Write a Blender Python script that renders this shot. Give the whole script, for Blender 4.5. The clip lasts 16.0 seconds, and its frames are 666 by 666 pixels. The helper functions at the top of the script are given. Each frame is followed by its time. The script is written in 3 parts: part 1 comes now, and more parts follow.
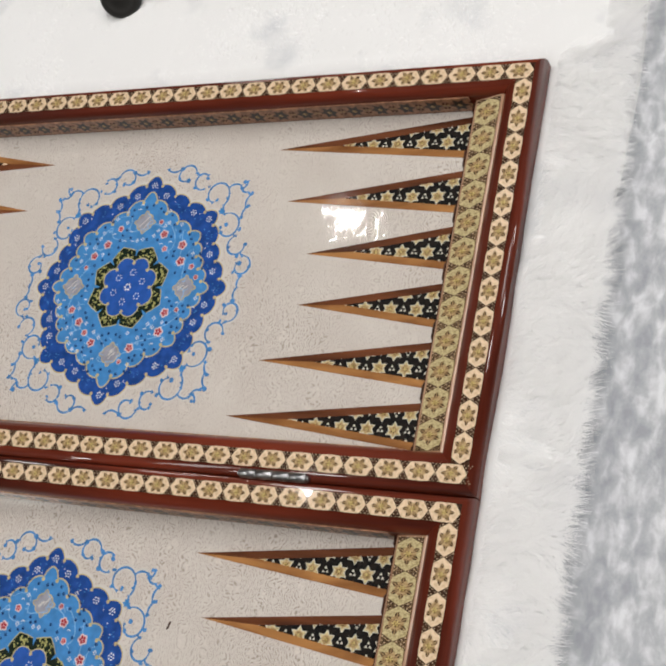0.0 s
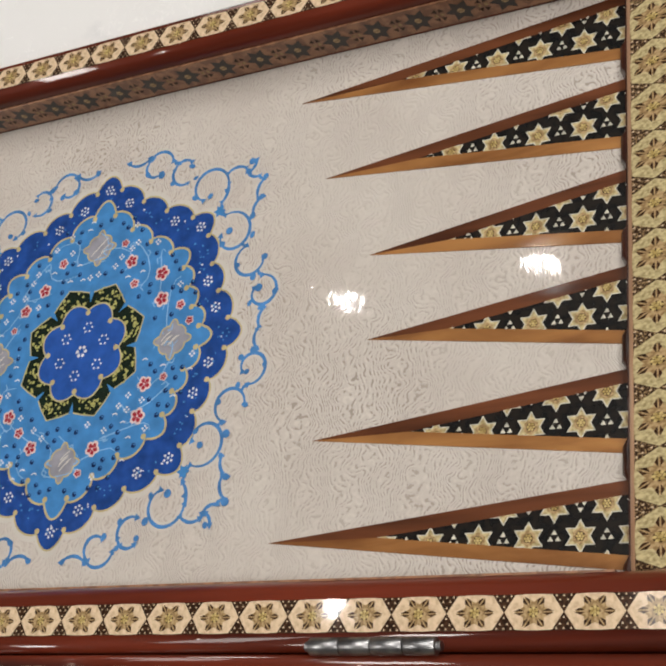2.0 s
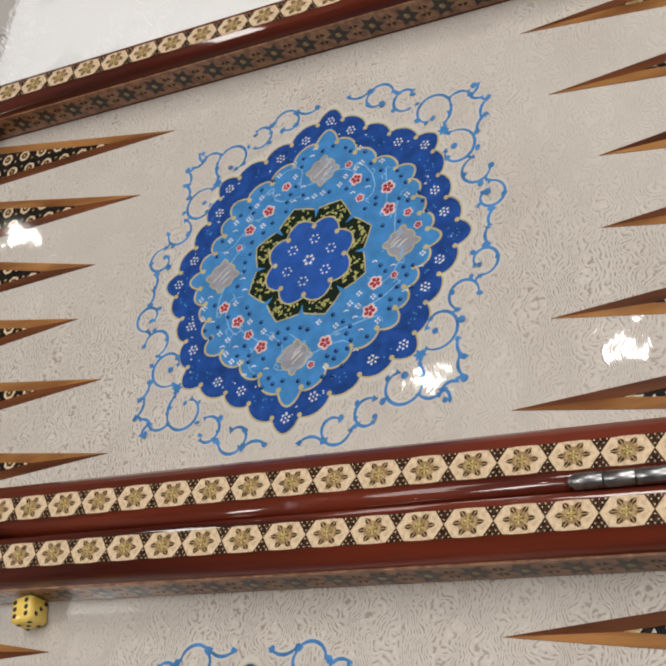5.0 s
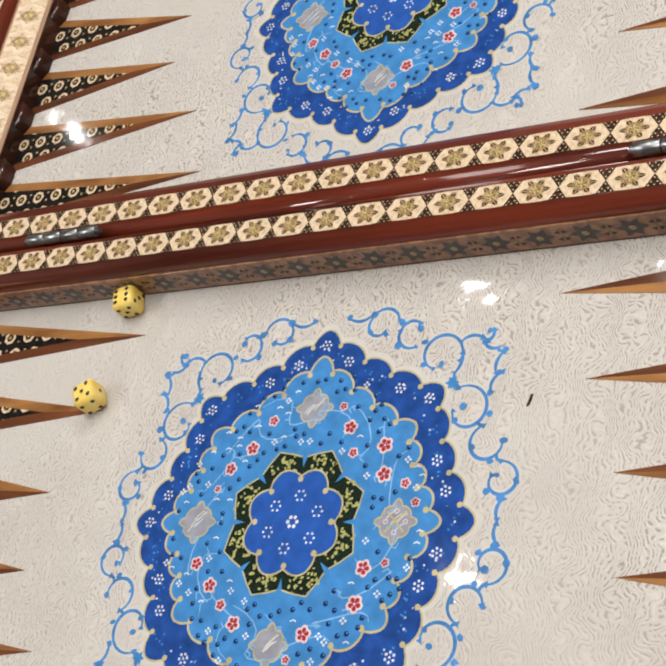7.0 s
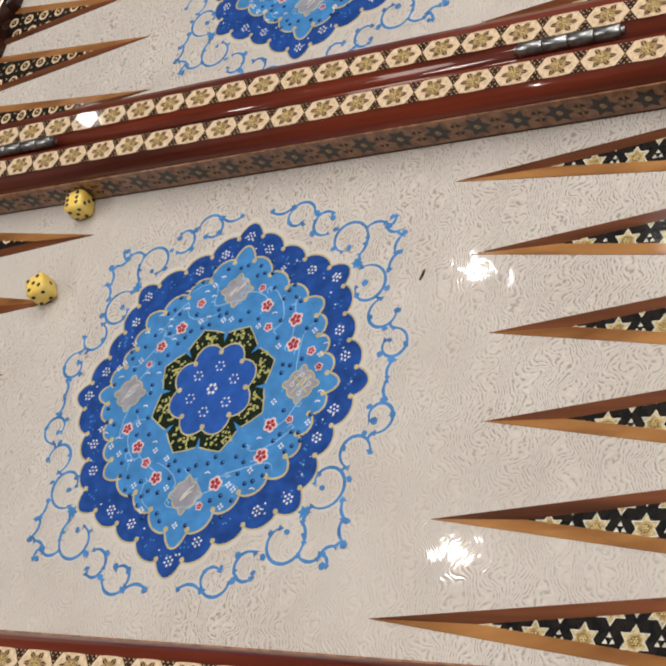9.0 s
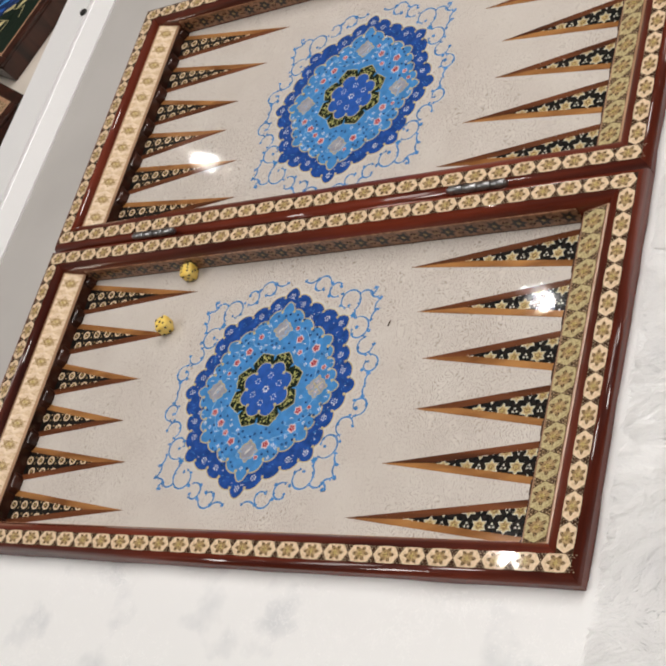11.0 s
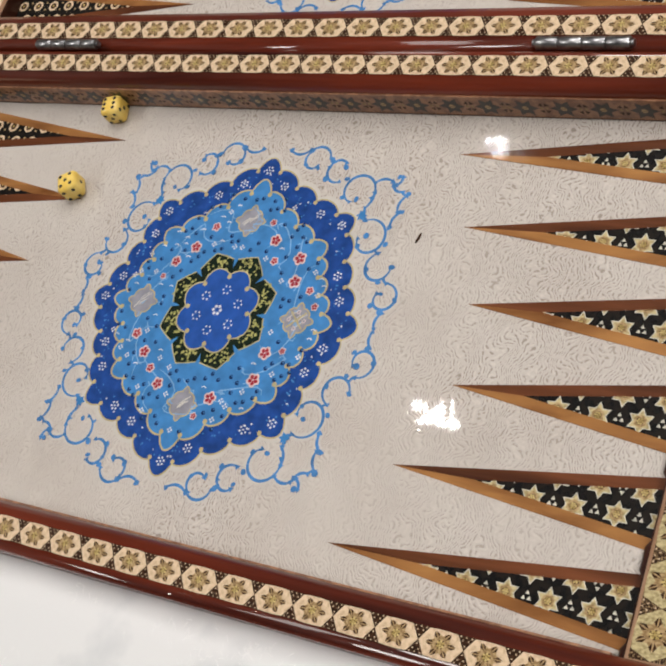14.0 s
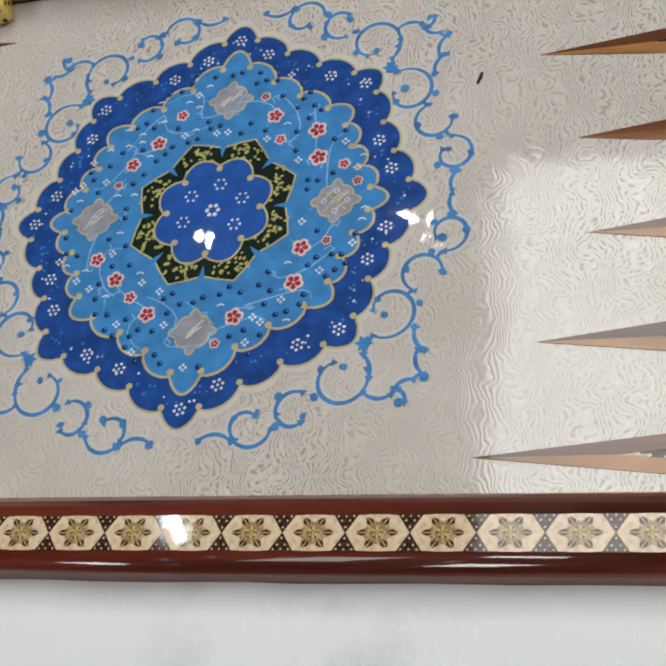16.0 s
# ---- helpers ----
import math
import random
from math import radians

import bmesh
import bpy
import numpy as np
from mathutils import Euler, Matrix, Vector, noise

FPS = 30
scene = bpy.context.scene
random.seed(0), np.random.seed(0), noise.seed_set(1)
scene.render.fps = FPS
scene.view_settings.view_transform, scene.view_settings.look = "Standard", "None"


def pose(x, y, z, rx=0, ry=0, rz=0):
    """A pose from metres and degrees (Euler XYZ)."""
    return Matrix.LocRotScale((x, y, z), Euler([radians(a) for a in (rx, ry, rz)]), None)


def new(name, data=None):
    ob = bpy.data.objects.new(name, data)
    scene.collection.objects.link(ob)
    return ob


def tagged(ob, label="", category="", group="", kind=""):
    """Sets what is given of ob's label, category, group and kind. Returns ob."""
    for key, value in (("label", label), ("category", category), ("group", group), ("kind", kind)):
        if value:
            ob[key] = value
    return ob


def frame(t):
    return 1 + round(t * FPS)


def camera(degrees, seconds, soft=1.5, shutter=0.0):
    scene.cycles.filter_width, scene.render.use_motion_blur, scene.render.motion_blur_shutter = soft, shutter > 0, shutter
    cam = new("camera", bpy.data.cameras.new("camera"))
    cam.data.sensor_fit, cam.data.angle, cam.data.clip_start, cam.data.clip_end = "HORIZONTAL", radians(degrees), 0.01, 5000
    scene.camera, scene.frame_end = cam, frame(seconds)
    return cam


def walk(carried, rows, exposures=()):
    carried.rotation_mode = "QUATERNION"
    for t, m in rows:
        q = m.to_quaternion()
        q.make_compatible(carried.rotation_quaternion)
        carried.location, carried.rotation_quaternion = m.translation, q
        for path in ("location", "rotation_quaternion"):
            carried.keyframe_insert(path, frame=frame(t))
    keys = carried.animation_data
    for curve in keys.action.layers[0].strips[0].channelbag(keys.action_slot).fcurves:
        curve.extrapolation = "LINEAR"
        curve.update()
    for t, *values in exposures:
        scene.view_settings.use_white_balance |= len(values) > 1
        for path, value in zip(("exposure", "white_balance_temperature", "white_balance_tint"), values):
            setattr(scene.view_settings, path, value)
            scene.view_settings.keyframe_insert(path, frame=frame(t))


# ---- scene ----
cam = camera(29.0, 16.0, soft=2.5)
walk(cam, [
    (0.0, pose(0.4728, -0.1433, 0.5949, 24.49, 24.48, 12.26)),
    (0.5, pose(0.4752, -0.1800, 0.6114, 24.97, 25.75, 10.81)),
    (1.0, pose(0.4729, -0.1821, 0.6151, 24.53, 27.37, 9.18)),
    (1.5, pose(0.4077, -0.1235, 0.4924, 24.17, 28.71, 7.80)),
    (2.0, pose(0.3024, -0.0647, 0.3518, 26.10, 27.05, 5.43)),
    (2.5, pose(0.3012, -0.0647, 0.3561, 26.92, 27.51, 4.85)),
    (3.0, pose(0.2917, -0.0694, 0.3591, 28.01, 28.44, 5.33)),
    (3.5, pose(0.2793, -0.0757, 0.3653, 28.76, 29.62, 6.41)),
    (3.7, pose(0.2739, -0.0812, 0.3645, 29.08, 29.89, 6.91)),
    (5.8, pose(0.2378, -0.2066, 0.3710, 33.47, 27.52, 8.26)),
    (6.0, pose(0.2374, -0.2172, 0.3704, 33.01, 27.52, 8.71)),
    (6.5, pose(0.2387, -0.2379, 0.3702, 31.97, 28.22, 10.03)),
    (7.0, pose(0.2472, -0.2581, 0.3679, 31.25, 28.75, 11.39)),
    (7.5, pose(0.2631, -0.2797, 0.3640, 30.66, 29.04, 12.46)),
    (8.0, pose(0.2804, -0.2954, 0.3615, 30.17, 29.37, 13.23)),
    (8.5, pose(0.2933, -0.3079, 0.3615, 30.41, 29.22, 13.24)),
    (9.0, pose(0.3037, -0.3114, 0.3623, 31.97, 29.28, 12.67)),
    (9.2, pose(0.3065, -0.3085, 0.3623, 32.74, 29.29, 12.63)),
    (11.5, pose(0.5577, -0.4555, 0.6067, 35.20, 32.89, 17.25)),
    (12.0, pose(0.5387, -0.4284, 0.6022, 33.85, 33.03, 16.94)),
    (12.5, pose(0.5104, -0.3809, 0.5905, 32.00, 33.05, 17.48)),
    (13.0, pose(0.4661, -0.3259, 0.5604, 30.66, 31.91, 19.39)),
    (13.5, pose(0.4132, -0.2817, 0.4979, 29.01, 29.26, 21.39)),
    (14.0, pose(0.3334, -0.2898, 0.4213, 27.85, 25.66, 20.12)),
    (14.5, pose(0.2336, -0.3127, 0.3631, 26.32, 21.64, 15.72)),
    (15.0, pose(0.1702, -0.3112, 0.3311, 25.09, 19.42, 11.32)),
    (15.5, pose(0.1533, -0.3120, 0.3394, 23.35, 16.95, 6.33)),
    (16.0, pose(0.1538, -0.3473, 0.3196, 29.26, 16.08, 5.86)),
], [
    (0.0, 0.08, 6450, 10), (1.0, 0.06, 6550, 10), (3.0, -0.05, 6700, 10), (6.0, 0.14, 6450, 9), (6.6, 0.36, 6400, 9), (7.1, 0.48, 6370, 8), (7.8, 0.34, 6420, 9), (9.0, 0.22, 6600, 10),
    (11.5, 0.14, 6600, 11), (13.0, 0.08, 6600, 11), (14.0, 0.15, 6550, 11), (15.0, 0.08, 6150, 6), (16.0, -0.1, 6200, 6),
])

# ---- light ----
# Shop ceiling 2 m above the counter, with round downlights and bounce from grey walls.
ZC = 2.0
world = bpy.data.worlds.new("world")
world.use_nodes = True
world.node_tree.nodes["Background"].inputs[0].default_value = (1.0, 0.97, 0.94, 1)
world.node_tree.nodes["Background"].inputs[1].default_value = 0.02
scene.world = world
scene.view_settings.exposure = 0.0

# First four placed from their reflections; the last three are unseen, added for fill.
DOWNLIGHTS = [(-0.98, 1.18), (-0.92, 0.48), (-0.50, 1.20), (-2.43, 1.88), (0.9, 0.3), (0.6, -1.2), (-1.0, -0.9)]
POWER = 0.7
# Second panel follows a reflection; the other three are unseen, added as soft fill.
PANELS = [(0.95, 1.75, 0.58, 22.0), (-0.01, 0.72, 1.20, 12.0), (1.15, -0.45, 0.58, 22.0), (-1.9, -0.6, 0.58, 22.0)]


# ---- materials ----
def mat(name, rgb, rough=0.5, metal=0.0, coat=0.0, coat_rough=0.05, spec=0.5):
    m = bpy.data.materials.new(name)
    m.use_nodes = True
    b = m.node_tree.nodes["Principled BSDF"]
    b.inputs["Base Color"].default_value = (*rgb, 1)
    b.inputs["Roughness"].default_value = rough
    b.inputs["Metallic"].default_value = metal
    b.inputs["Coat Weight"].default_value = coat
    b.inputs["Coat Roughness"].default_value = coat_rough
    b.inputs["Specular IOR Level"].default_value = spec if coat < 0.5 else 0.06
    return m


def node(m, kind, **values):
    n = m.node_tree.nodes.new(kind)
    for key, value in values.items():
        n.inputs[key.replace("_", " ")].default_value = value
    return n


def link(m, a, b):
    m.node_tree.links.new(a, b)


def bsdf(m):
    return m.node_tree.nodes["Principled BSDF"]


def coords(m, scale=(1, 1, 1)):
    tc = node(m, "ShaderNodeTexCoord")
    mp = node(m, "ShaderNodeMapping")
    mp.inputs["Scale"].default_value = scale
    link(m, tc.outputs["Object"], mp.inputs["Vector"])
    return mp.outputs["Vector"]


def ramp(m, fac, stops):
    r = node(m, "ShaderNodeValToRGB")
    el = r.color_ramp.elements
    while len(el) < len(stops):
        el.new(0.5)
    for e, (p, c) in zip(el, stops):
        e.position, e.color = p, (*c, 1)
    link(m, fac, r.inputs["Fac"])
    return r.outputs["Color"]


def noisy(m, scale, detail=4.0, stretch=(1, 1, 1), distort=0.0):
    n = node(m, "ShaderNodeTexNoise", Scale=scale, Detail=detail, Distortion=distort)
    link(m, coords(m, stretch), n.inputs["Vector"])
    return n.outputs["Fac"]


def bumped(m, fac, strength, distance=0.001, socket="Normal"):
    b = node(m, "ShaderNodeBump", Strength=strength, Distance=distance)
    link(m, fac, b.inputs["Height"])
    link(m, b.outputs["Normal"], bsdf(m).inputs[socket])


def wood(name, dark, light, stretch, scale=60.0, coat=0.75, coat_rough=0.06, rough=0.4):
    m = mat(name, light, rough, coat=coat, coat_rough=coat_rough)
    fac = noisy(m, scale, 6.0, stretch, 0.4)
    link(m, ramp(m, fac, [(0.30, dark), (0.70, light)]), bsdf(m).inputs["Base Color"])
    wave = noisy(m, 45.0, 2.0)
    bumped(m, wave, 0.10, 0.001, "Coat Normal")
    return m


def speckled(name, dark, light, scale=900.0, coat=0.7, lo=0.42, hi=0.58):
    m = mat(name, light, 0.4, coat=coat)
    fac = noisy(m, scale, 2.0)
    link(m, ramp(m, fac, [(lo, dark), (hi, light)]), bsdf(m).inputs["Base Color"])
    wave = noisy(m, 45.0, 2.0)
    bumped(m, wave, 0.10, 0.001, "Coat Normal")
    return m


MAHOGANY_X = wood("mahogany_x", (0.020, 0.003, 0.002), (0.190, 0.031, 0.013), (0.08, 1, 1))
MAHOGANY_Y = wood("mahogany_y", (0.020, 0.003, 0.002), (0.190, 0.031, 0.013), (1, 0.08, 1))
DARK = speckled("dark_inlay", (0.007, 0.003, 0.002), (0.020, 0.009, 0.005), 600.0, coat=0.3)
# One veneer in two tones, with its shifting sheen put into the colour.
VENEER_DIM = wood("veneer_dim", (0.042, 0.012, 0.005), (0.170, 0.055, 0.021), (0.10, 1, 1), 110.0)
VENEER_LIT = wood("veneer_lit", (0.150, 0.055, 0.016), (0.400, 0.190, 0.062), (0.25, 1, 1), 90.0)
ROSEWOOD = wood("rosewood", (0.014, 0.005, 0.003), (0.055, 0.016, 0.009), (1, 1, 0.2), 70.0)
EDGE = wood("pale_edge", (0.26, 0.14, 0.08), (0.44, 0.27, 0.17), (1, 0.1, 1), 100.0)
BLACK = speckled("ebony_ground", (0.004, 0.004, 0.004), (0.012, 0.009, 0.007), 300.0)
CREAM = speckled("bone_inlay", (0.50, 0.36, 0.23), (0.70, 0.54, 0.37), 500.0, lo=0.3, hi=0.6)
TAN = speckled("tan_inlay", (0.27, 0.175, 0.080), (0.45, 0.315, 0.165), 900.0)
BROWN = speckled("brown_inlay", (0.020, 0.008, 0.004), (0.055, 0.024, 0.011), 800.0)
YELLOW = speckled("yellow_inlay", (0.36, 0.26, 0.09), (0.56, 0.43, 0.18), 700.0)
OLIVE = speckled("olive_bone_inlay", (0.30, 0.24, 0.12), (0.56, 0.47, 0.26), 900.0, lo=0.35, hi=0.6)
# Left ledge only: the lamp's sheen on it is put into a paler tone.
LIT_BONE = speckled("lit_bone_inlay", (0.58, 0.42, 0.29), (0.76, 0.62, 0.46), 400.0, lo=0.3, hi=0.6)
PALE = speckled("pale_inlay", (0.44, 0.42, 0.36), (0.66, 0.62, 0.52), 700.0)
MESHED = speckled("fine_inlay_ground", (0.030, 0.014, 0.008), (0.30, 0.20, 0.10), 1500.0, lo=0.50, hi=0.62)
BAND = speckled("wall_band", (0.19, 0.082, 0.040), (0.33, 0.155, 0.078), 250.0, coat=0.25)

# Cream lacquer with a fine wrinkled varnish over it.
LACQUER = mat("cream_lacquer", (0.60, 0.56, 0.52), 0.45, coat=1.0, coat_rough=0.03)
ground = ramp(LACQUER, noisy(LACQUER, 28.0, 5.0), [(0.3, (0.510, 0.463, 0.422)), (0.7, (0.562, 0.520, 0.478))])


# Fine flowing wrinkles of the varnish, a millimetre and a half apart.
flow = node(LACQUER, "ShaderNodeTexWave", Scale=190.0, Distortion=40.0, Detail=1.8)
flow.inputs["Detail Scale"].default_value = 0.45
flow.inputs["Detail Roughness"].default_value = 0.45
link(LACQUER, coords(LACQUER), flow.inputs["Vector"])
hair = flow.outputs["Fac"]
# Broad patches where the painted wrinkle lines come out stronger.
worn = ramp(LACQUER, noisy(LACQUER, 9.0, 2.0), [(0.36, (0.18, 0.18, 0.18)), (0.60, (1.0, 1.0, 1.0))])
gaps = ramp(LACQUER, noisy(LACQUER, 620.0, 1.0), [(0.46, (0.0, 0.0, 0.0)), (0.54, (1.0, 1.0, 1.0))])
broken = node(LACQUER, "ShaderNodeMath")
broken.operation = "MULTIPLY"
link(LACQUER, worn, broken.inputs[0])
link(LACQUER, gaps, broken.inputs[1])
# Dark creases and bright ridges: relief shading put into the base colour.
line = ramp(LACQUER, hair, [(0.10, (0.60, 0.56, 0.53)), (0.40, (0.97, 0.97, 0.97)), (0.70, (1.0, 1.0, 1.0)), (0.95, (1.12, 1.12, 1.12))])
mixer = node(LACQUER, "ShaderNodeMix")
mixer.data_type, mixer.blend_type = "RGBA", "MULTIPLY"
link(LACQUER, broken.outputs[0], mixer.inputs[0])
link(LACQUER, ground, mixer.inputs[6])
link(LACQUER, line, mixer.inputs[7])
link(LACQUER, mixer.outputs[2], bsdf(LACQUER).inputs["Base Color"])
bumped(LACQUER, hair, 0.5, 0.0004, "Normal")
ripple = node(LACQUER, "ShaderNodeBump", Strength=0.10, Distance=0.0006)
link(LACQUER, noisy(LACQUER, 55.0, 1.5), ripple.inputs["Height"])
wrinkle = node(LACQUER, "ShaderNodeBump", Strength=0.5, Distance=0.000009)
link(LACQUER, hair, wrinkle.inputs["Height"])
link(LACQUER, ripple.outputs["Normal"], wrinkle.inputs["Normal"])
link(LACQUER, wrinkle.outputs["Normal"], bsdf(LACQUER).inputs["Coat Normal"])


def paint(name, rgb, vary=0.18):
    m = mat(name, rgb, 0.5, coat=1.0, coat_rough=0.02)
    fac = noisy(m, 160.0, 4.0)
    lo, hi = [c * (1 - vary) for c in rgb], [min(1, c * (1 + vary)) for c in rgb]
    link(m, ramp(m, fac, [(0.3, lo), (0.7, hi)]), bsdf(m).inputs["Base Color"])
    bumped(m, noisy(m, 60.0, 2.0), 0.12, 0.001, "Coat Normal")
    return m


BLUE = paint("deep_blue_paint", (0.012, 0.055, 0.240), 0.3)
SKY = paint("light_blue_paint", (0.050, 0.205, 0.470))
MID = paint("mid_blue_paint", (0.018, 0.080, 0.330))
NAVY = paint("navy_paint", (0.008, 0.024, 0.090))
GREEN = paint("dark_green_paint", (0.006, 0.014, 0.008))
GOLD = paint("pale_gold_paint", (0.44, 0.38, 0.20))
LEAFY = paint("yellow_green_paint", (0.36, 0.34, 0.12))
RED = paint("red_paint", (0.31, 0.022, 0.038))
PINK = paint("pale_pink_paint", (0.62, 0.49, 0.48))
WHITE = paint("white_paint", (0.60, 0.63, 0.68))
GREY = paint("grey_paint", (0.26, 0.26, 0.30))
STEM = paint("pale_stem_paint", (0.20, 0.38, 0.62))
VINE = paint("vine_blue_paint", (0.060, 0.190, 0.430), 0.3)
HALO = paint("clean_cream_ground", (0.545, 0.515, 0.474), 0.04)



def fur(name, shade, lit, through_share):
    m = mat(name, lit, 0.95, spec=0.1)
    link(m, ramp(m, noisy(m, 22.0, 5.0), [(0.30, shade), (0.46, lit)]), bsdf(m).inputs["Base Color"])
    tr = node(m, "ShaderNodeBsdfTranslucent")
    tr.inputs[0].default_value = (0.98, 0.98, 0.98, 1)
    mx = node(m, "ShaderNodeMixShader")
    mx.inputs[0].default_value = through_share
    link(m, bsdf(m).outputs[0], mx.inputs[1])
    link(m, tr.outputs[0], mx.inputs[2])
    link(m, mx.outputs[0], m.node_tree.nodes["Material Output"].inputs[0])
    return m


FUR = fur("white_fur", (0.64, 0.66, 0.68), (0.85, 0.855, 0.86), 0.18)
HAIR = fur("white_fur_hair", (0.92, 0.92, 0.93), (0.97, 0.97, 0.97), 0.5)
PANEL = mat("grey_panel", (0.40, 0.385, 0.37), 0.35)
link(PANEL, ramp(PANEL, noisy(PANEL, 9.0, 5.0), [(0.3, (0.37, 0.355, 0.34)), (0.7, (0.43, 0.415, 0.40))]), bsdf(PANEL).inputs["Base Color"])
ALU = mat("brushed_aluminium", (0.90, 0.90, 0.91), 0.34, metal=0.35)
bumped(ALU, noisy(ALU, 300.0, 3.0, (1, 0.02, 1)), 0.06, 0.0005)
BEIGE = mat("beige_board", (0.52, 0.46, 0.40), 0.6)
link(BEIGE, ramp(BEIGE, noisy(BEIGE, 15.0, 5.0), [(0.3, (0.56, 0.50, 0.44)), (0.7, (0.66, 0.60, 0.53))]), bsdf(BEIGE).inputs["Base Color"])
CARPET = mat("grey_carpet", (0.3, 0.31, 0.32), 0.95)
link(CARPET, ramp(CARPET, noisy(CARPET, 30.0, 10.0, (1, 1, 1), 0.8), [(0.36, (0.30, 0.32, 0.34)), (0.50, (0.50, 0.52, 0.54)), (0.62, (0.85, 0.86, 0.87))]), bsdf(CARPET).inputs["Base Color"])
PLUSH = mat("grey_plush", (0.4, 0.42, 0.44), 0.95, spec=0.1)
link(PLUSH, ramp(PLUSH, noisy(PLUSH, 130.0, 8.0, (1, 0.55, 1), 0.25), [(0.34, (0.30, 0.315, 0.34)), (0.50, (0.40, 0.415, 0.44)), (0.68, (0.62, 0.635, 0.66))]), bsdf(PLUSH).inputs["Base Color"])
bumped(PLUSH, noisy(PLUSH, 400.0, 5.0), 0.5, 0.0015)
# Unseen walls and ceiling, kept grey so the lacquer mirrors less of them.
PLASTER = mat("grey_plaster", (0.30, 0.29, 0.275), 0.9)
bumped(PLASTER, noisy(PLASTER, 40.0, 5.0), 0.1, 0.002)
STEEL = mat("worn_steel", (0.34, 0.34, 0.35), 0.35, metal=1.0)
link(STEEL, ramp(STEEL, noisy(STEEL, 250.0, 4.0), [(0.3, (0.18, 0.18, 0.19)), (0.7, (0.46, 0.46, 0.47))]), bsdf(STEEL).inputs["Base Color"])
DIE = mat("yellow_bone", (0.72, 0.48, 0.10), 0.35, coat=0.6)
link(DIE, ramp(DIE, noisy(DIE, 120.0, 3.0), [(0.3, (0.74, 0.48, 0.08)), (0.7, (0.86, 0.66, 0.20))]), bsdf(DIE).inputs["Base Color"])
PIP = mat("black_pip", (0.008, 0.007, 0.006), 0.5)
GLOW = mat("lamp_glow", (1, 1, 1))
bsdf(GLOW).inputs["Emission Color"].default_value = (1.0, 0.96, 0.90, 1)
bsdf(GLOW).inputs["Emission Strength"].default_value = 12.0
PANEL_GLOW = mat("panel_glow", (0.9, 0.9, 0.9))
bsdf(PANEL_GLOW).inputs["Emission Color"].default_value = (1.0, 0.965, 0.92, 1)
bsdf(PANEL_GLOW).inputs["Emission Strength"].default_value = 1.5
TRIM = mat("white_trim", (0.8, 0.8, 0.8), 0.4)
BURL = speckled("mosaic_lid", (0.10, 0.055, 0.025), (0.42, 0.30, 0.18), 500.0, coat=0.6)


# ---- mesh helpers ----
def mesh_of(name, verts, faces, mats, index=None, smooth=False):
    me = bpy.data.meshes.new(name)
    me.from_pydata(verts, [], faces)
    for m in mats:
        me.materials.append(m)
    if index:
        me.polygons.foreach_set("material_index", index)
    if smooth:
        me.polygons.foreach_set("use_smooth", [True] * len(faces))
    me.update()
    return me


def put(name, me, parent=None, m=None, label=""):
    ob = new(name, me)
    if m is not None:
        ob.matrix_basis = m
    ob.parent = parent
    return tagged(ob, label)


def part(name, bm, material, parent, label="", m=None):
    me = bpy.data.meshes.new(name)
    bm.to_mesh(me)
    bm.free()
    me.materials.append(material)
    return put(name, me, parent, m, label)


def box(x0, x1, y0, y1, z0, z1, bevel=0.0, segs=2):
    bm = bmesh.new()
    bmesh.ops.create_cube(bm, size=1.0, matrix=Matrix.Translation(((x0 + x1) / 2, (y0 + y1) / 2, (z0 + z1) / 2)) @ Matrix.Diagonal((x1 - x0, y1 - y0, z1 - z0, 1)))
    if bevel:
        bmesh.ops.bevel(bm, geom=bm.edges[:], offset=bevel, segments=segs, affect="EDGES", profile=0.5)
    return bm


class Sheet:
    """Flat inlays or paint, gathered as polygons with a material each."""

    def __init__(self):
        self.verts, self.faces, self.index, self.mats = [], [], [], []

    def poly(self, pts, z, material):
        if material not in self.mats:
            self.mats.append(material)
        n = len(self.verts)
        z += 3e-8 * len(self.faces)
        self.verts += [(p[0], p[1], z) for p in pts]
        self.faces.append(list(range(n, n + len(pts))))
        self.index.append(self.mats.index(material))

    def disc(self, x, y, r, z, material, n=10, squash=1.0, turn=0.0):
        c, s = math.cos(turn), math.sin(turn)
        pts = []
        for k in range(n):
            a = 2 * math.pi * k / n
            u, v = r * math.cos(a), r * squash * math.sin(a)
            pts.append((x + c * u - s * v, y + s * u + c * v))
        self.poly(pts, z, material)

    def ribbon(self, pts, w, z, material, taper=False, closed=False):
        n = len(pts)
        left, right = [], []
        for k in range(n):
            a = Vector(pts[(k - 1) % n] if closed or k else pts[0])
            b = Vector(pts[(k + 1) % n] if closed or k < n - 1 else pts[-1])
            d = (b - a).normalized() if (b - a).length > 1e-9 else Vector((1, 0))
            h = w / 2 * (0.45 + 0.55 * math.sin(math.pi * (k + 0.5) / n) if taper else 1)
            left.append((pts[k][0] - d.y * h, pts[k][1] + d.x * h))
            right.append((pts[k][0] + d.y * h, pts[k][1] - d.x * h))
        for k in range(n if closed else n - 1):
            j = (k + 1) % n
            self.poly([left[k], right[k], right[j], left[j]], z, material)

    def mesh(self, name):
        return mesh_of(name, self.verts, self.faces, self.mats, self.index)


def ring_star(n, r0, r1, turn=0.0):
    return [((r0 if k % 2 == 0 else r1) * math.cos(turn + math.pi * k / n), (r0 if k % 2 == 0 else r1) * math.sin(turn + math.pi * k / n)) for k in range(2 * n)]


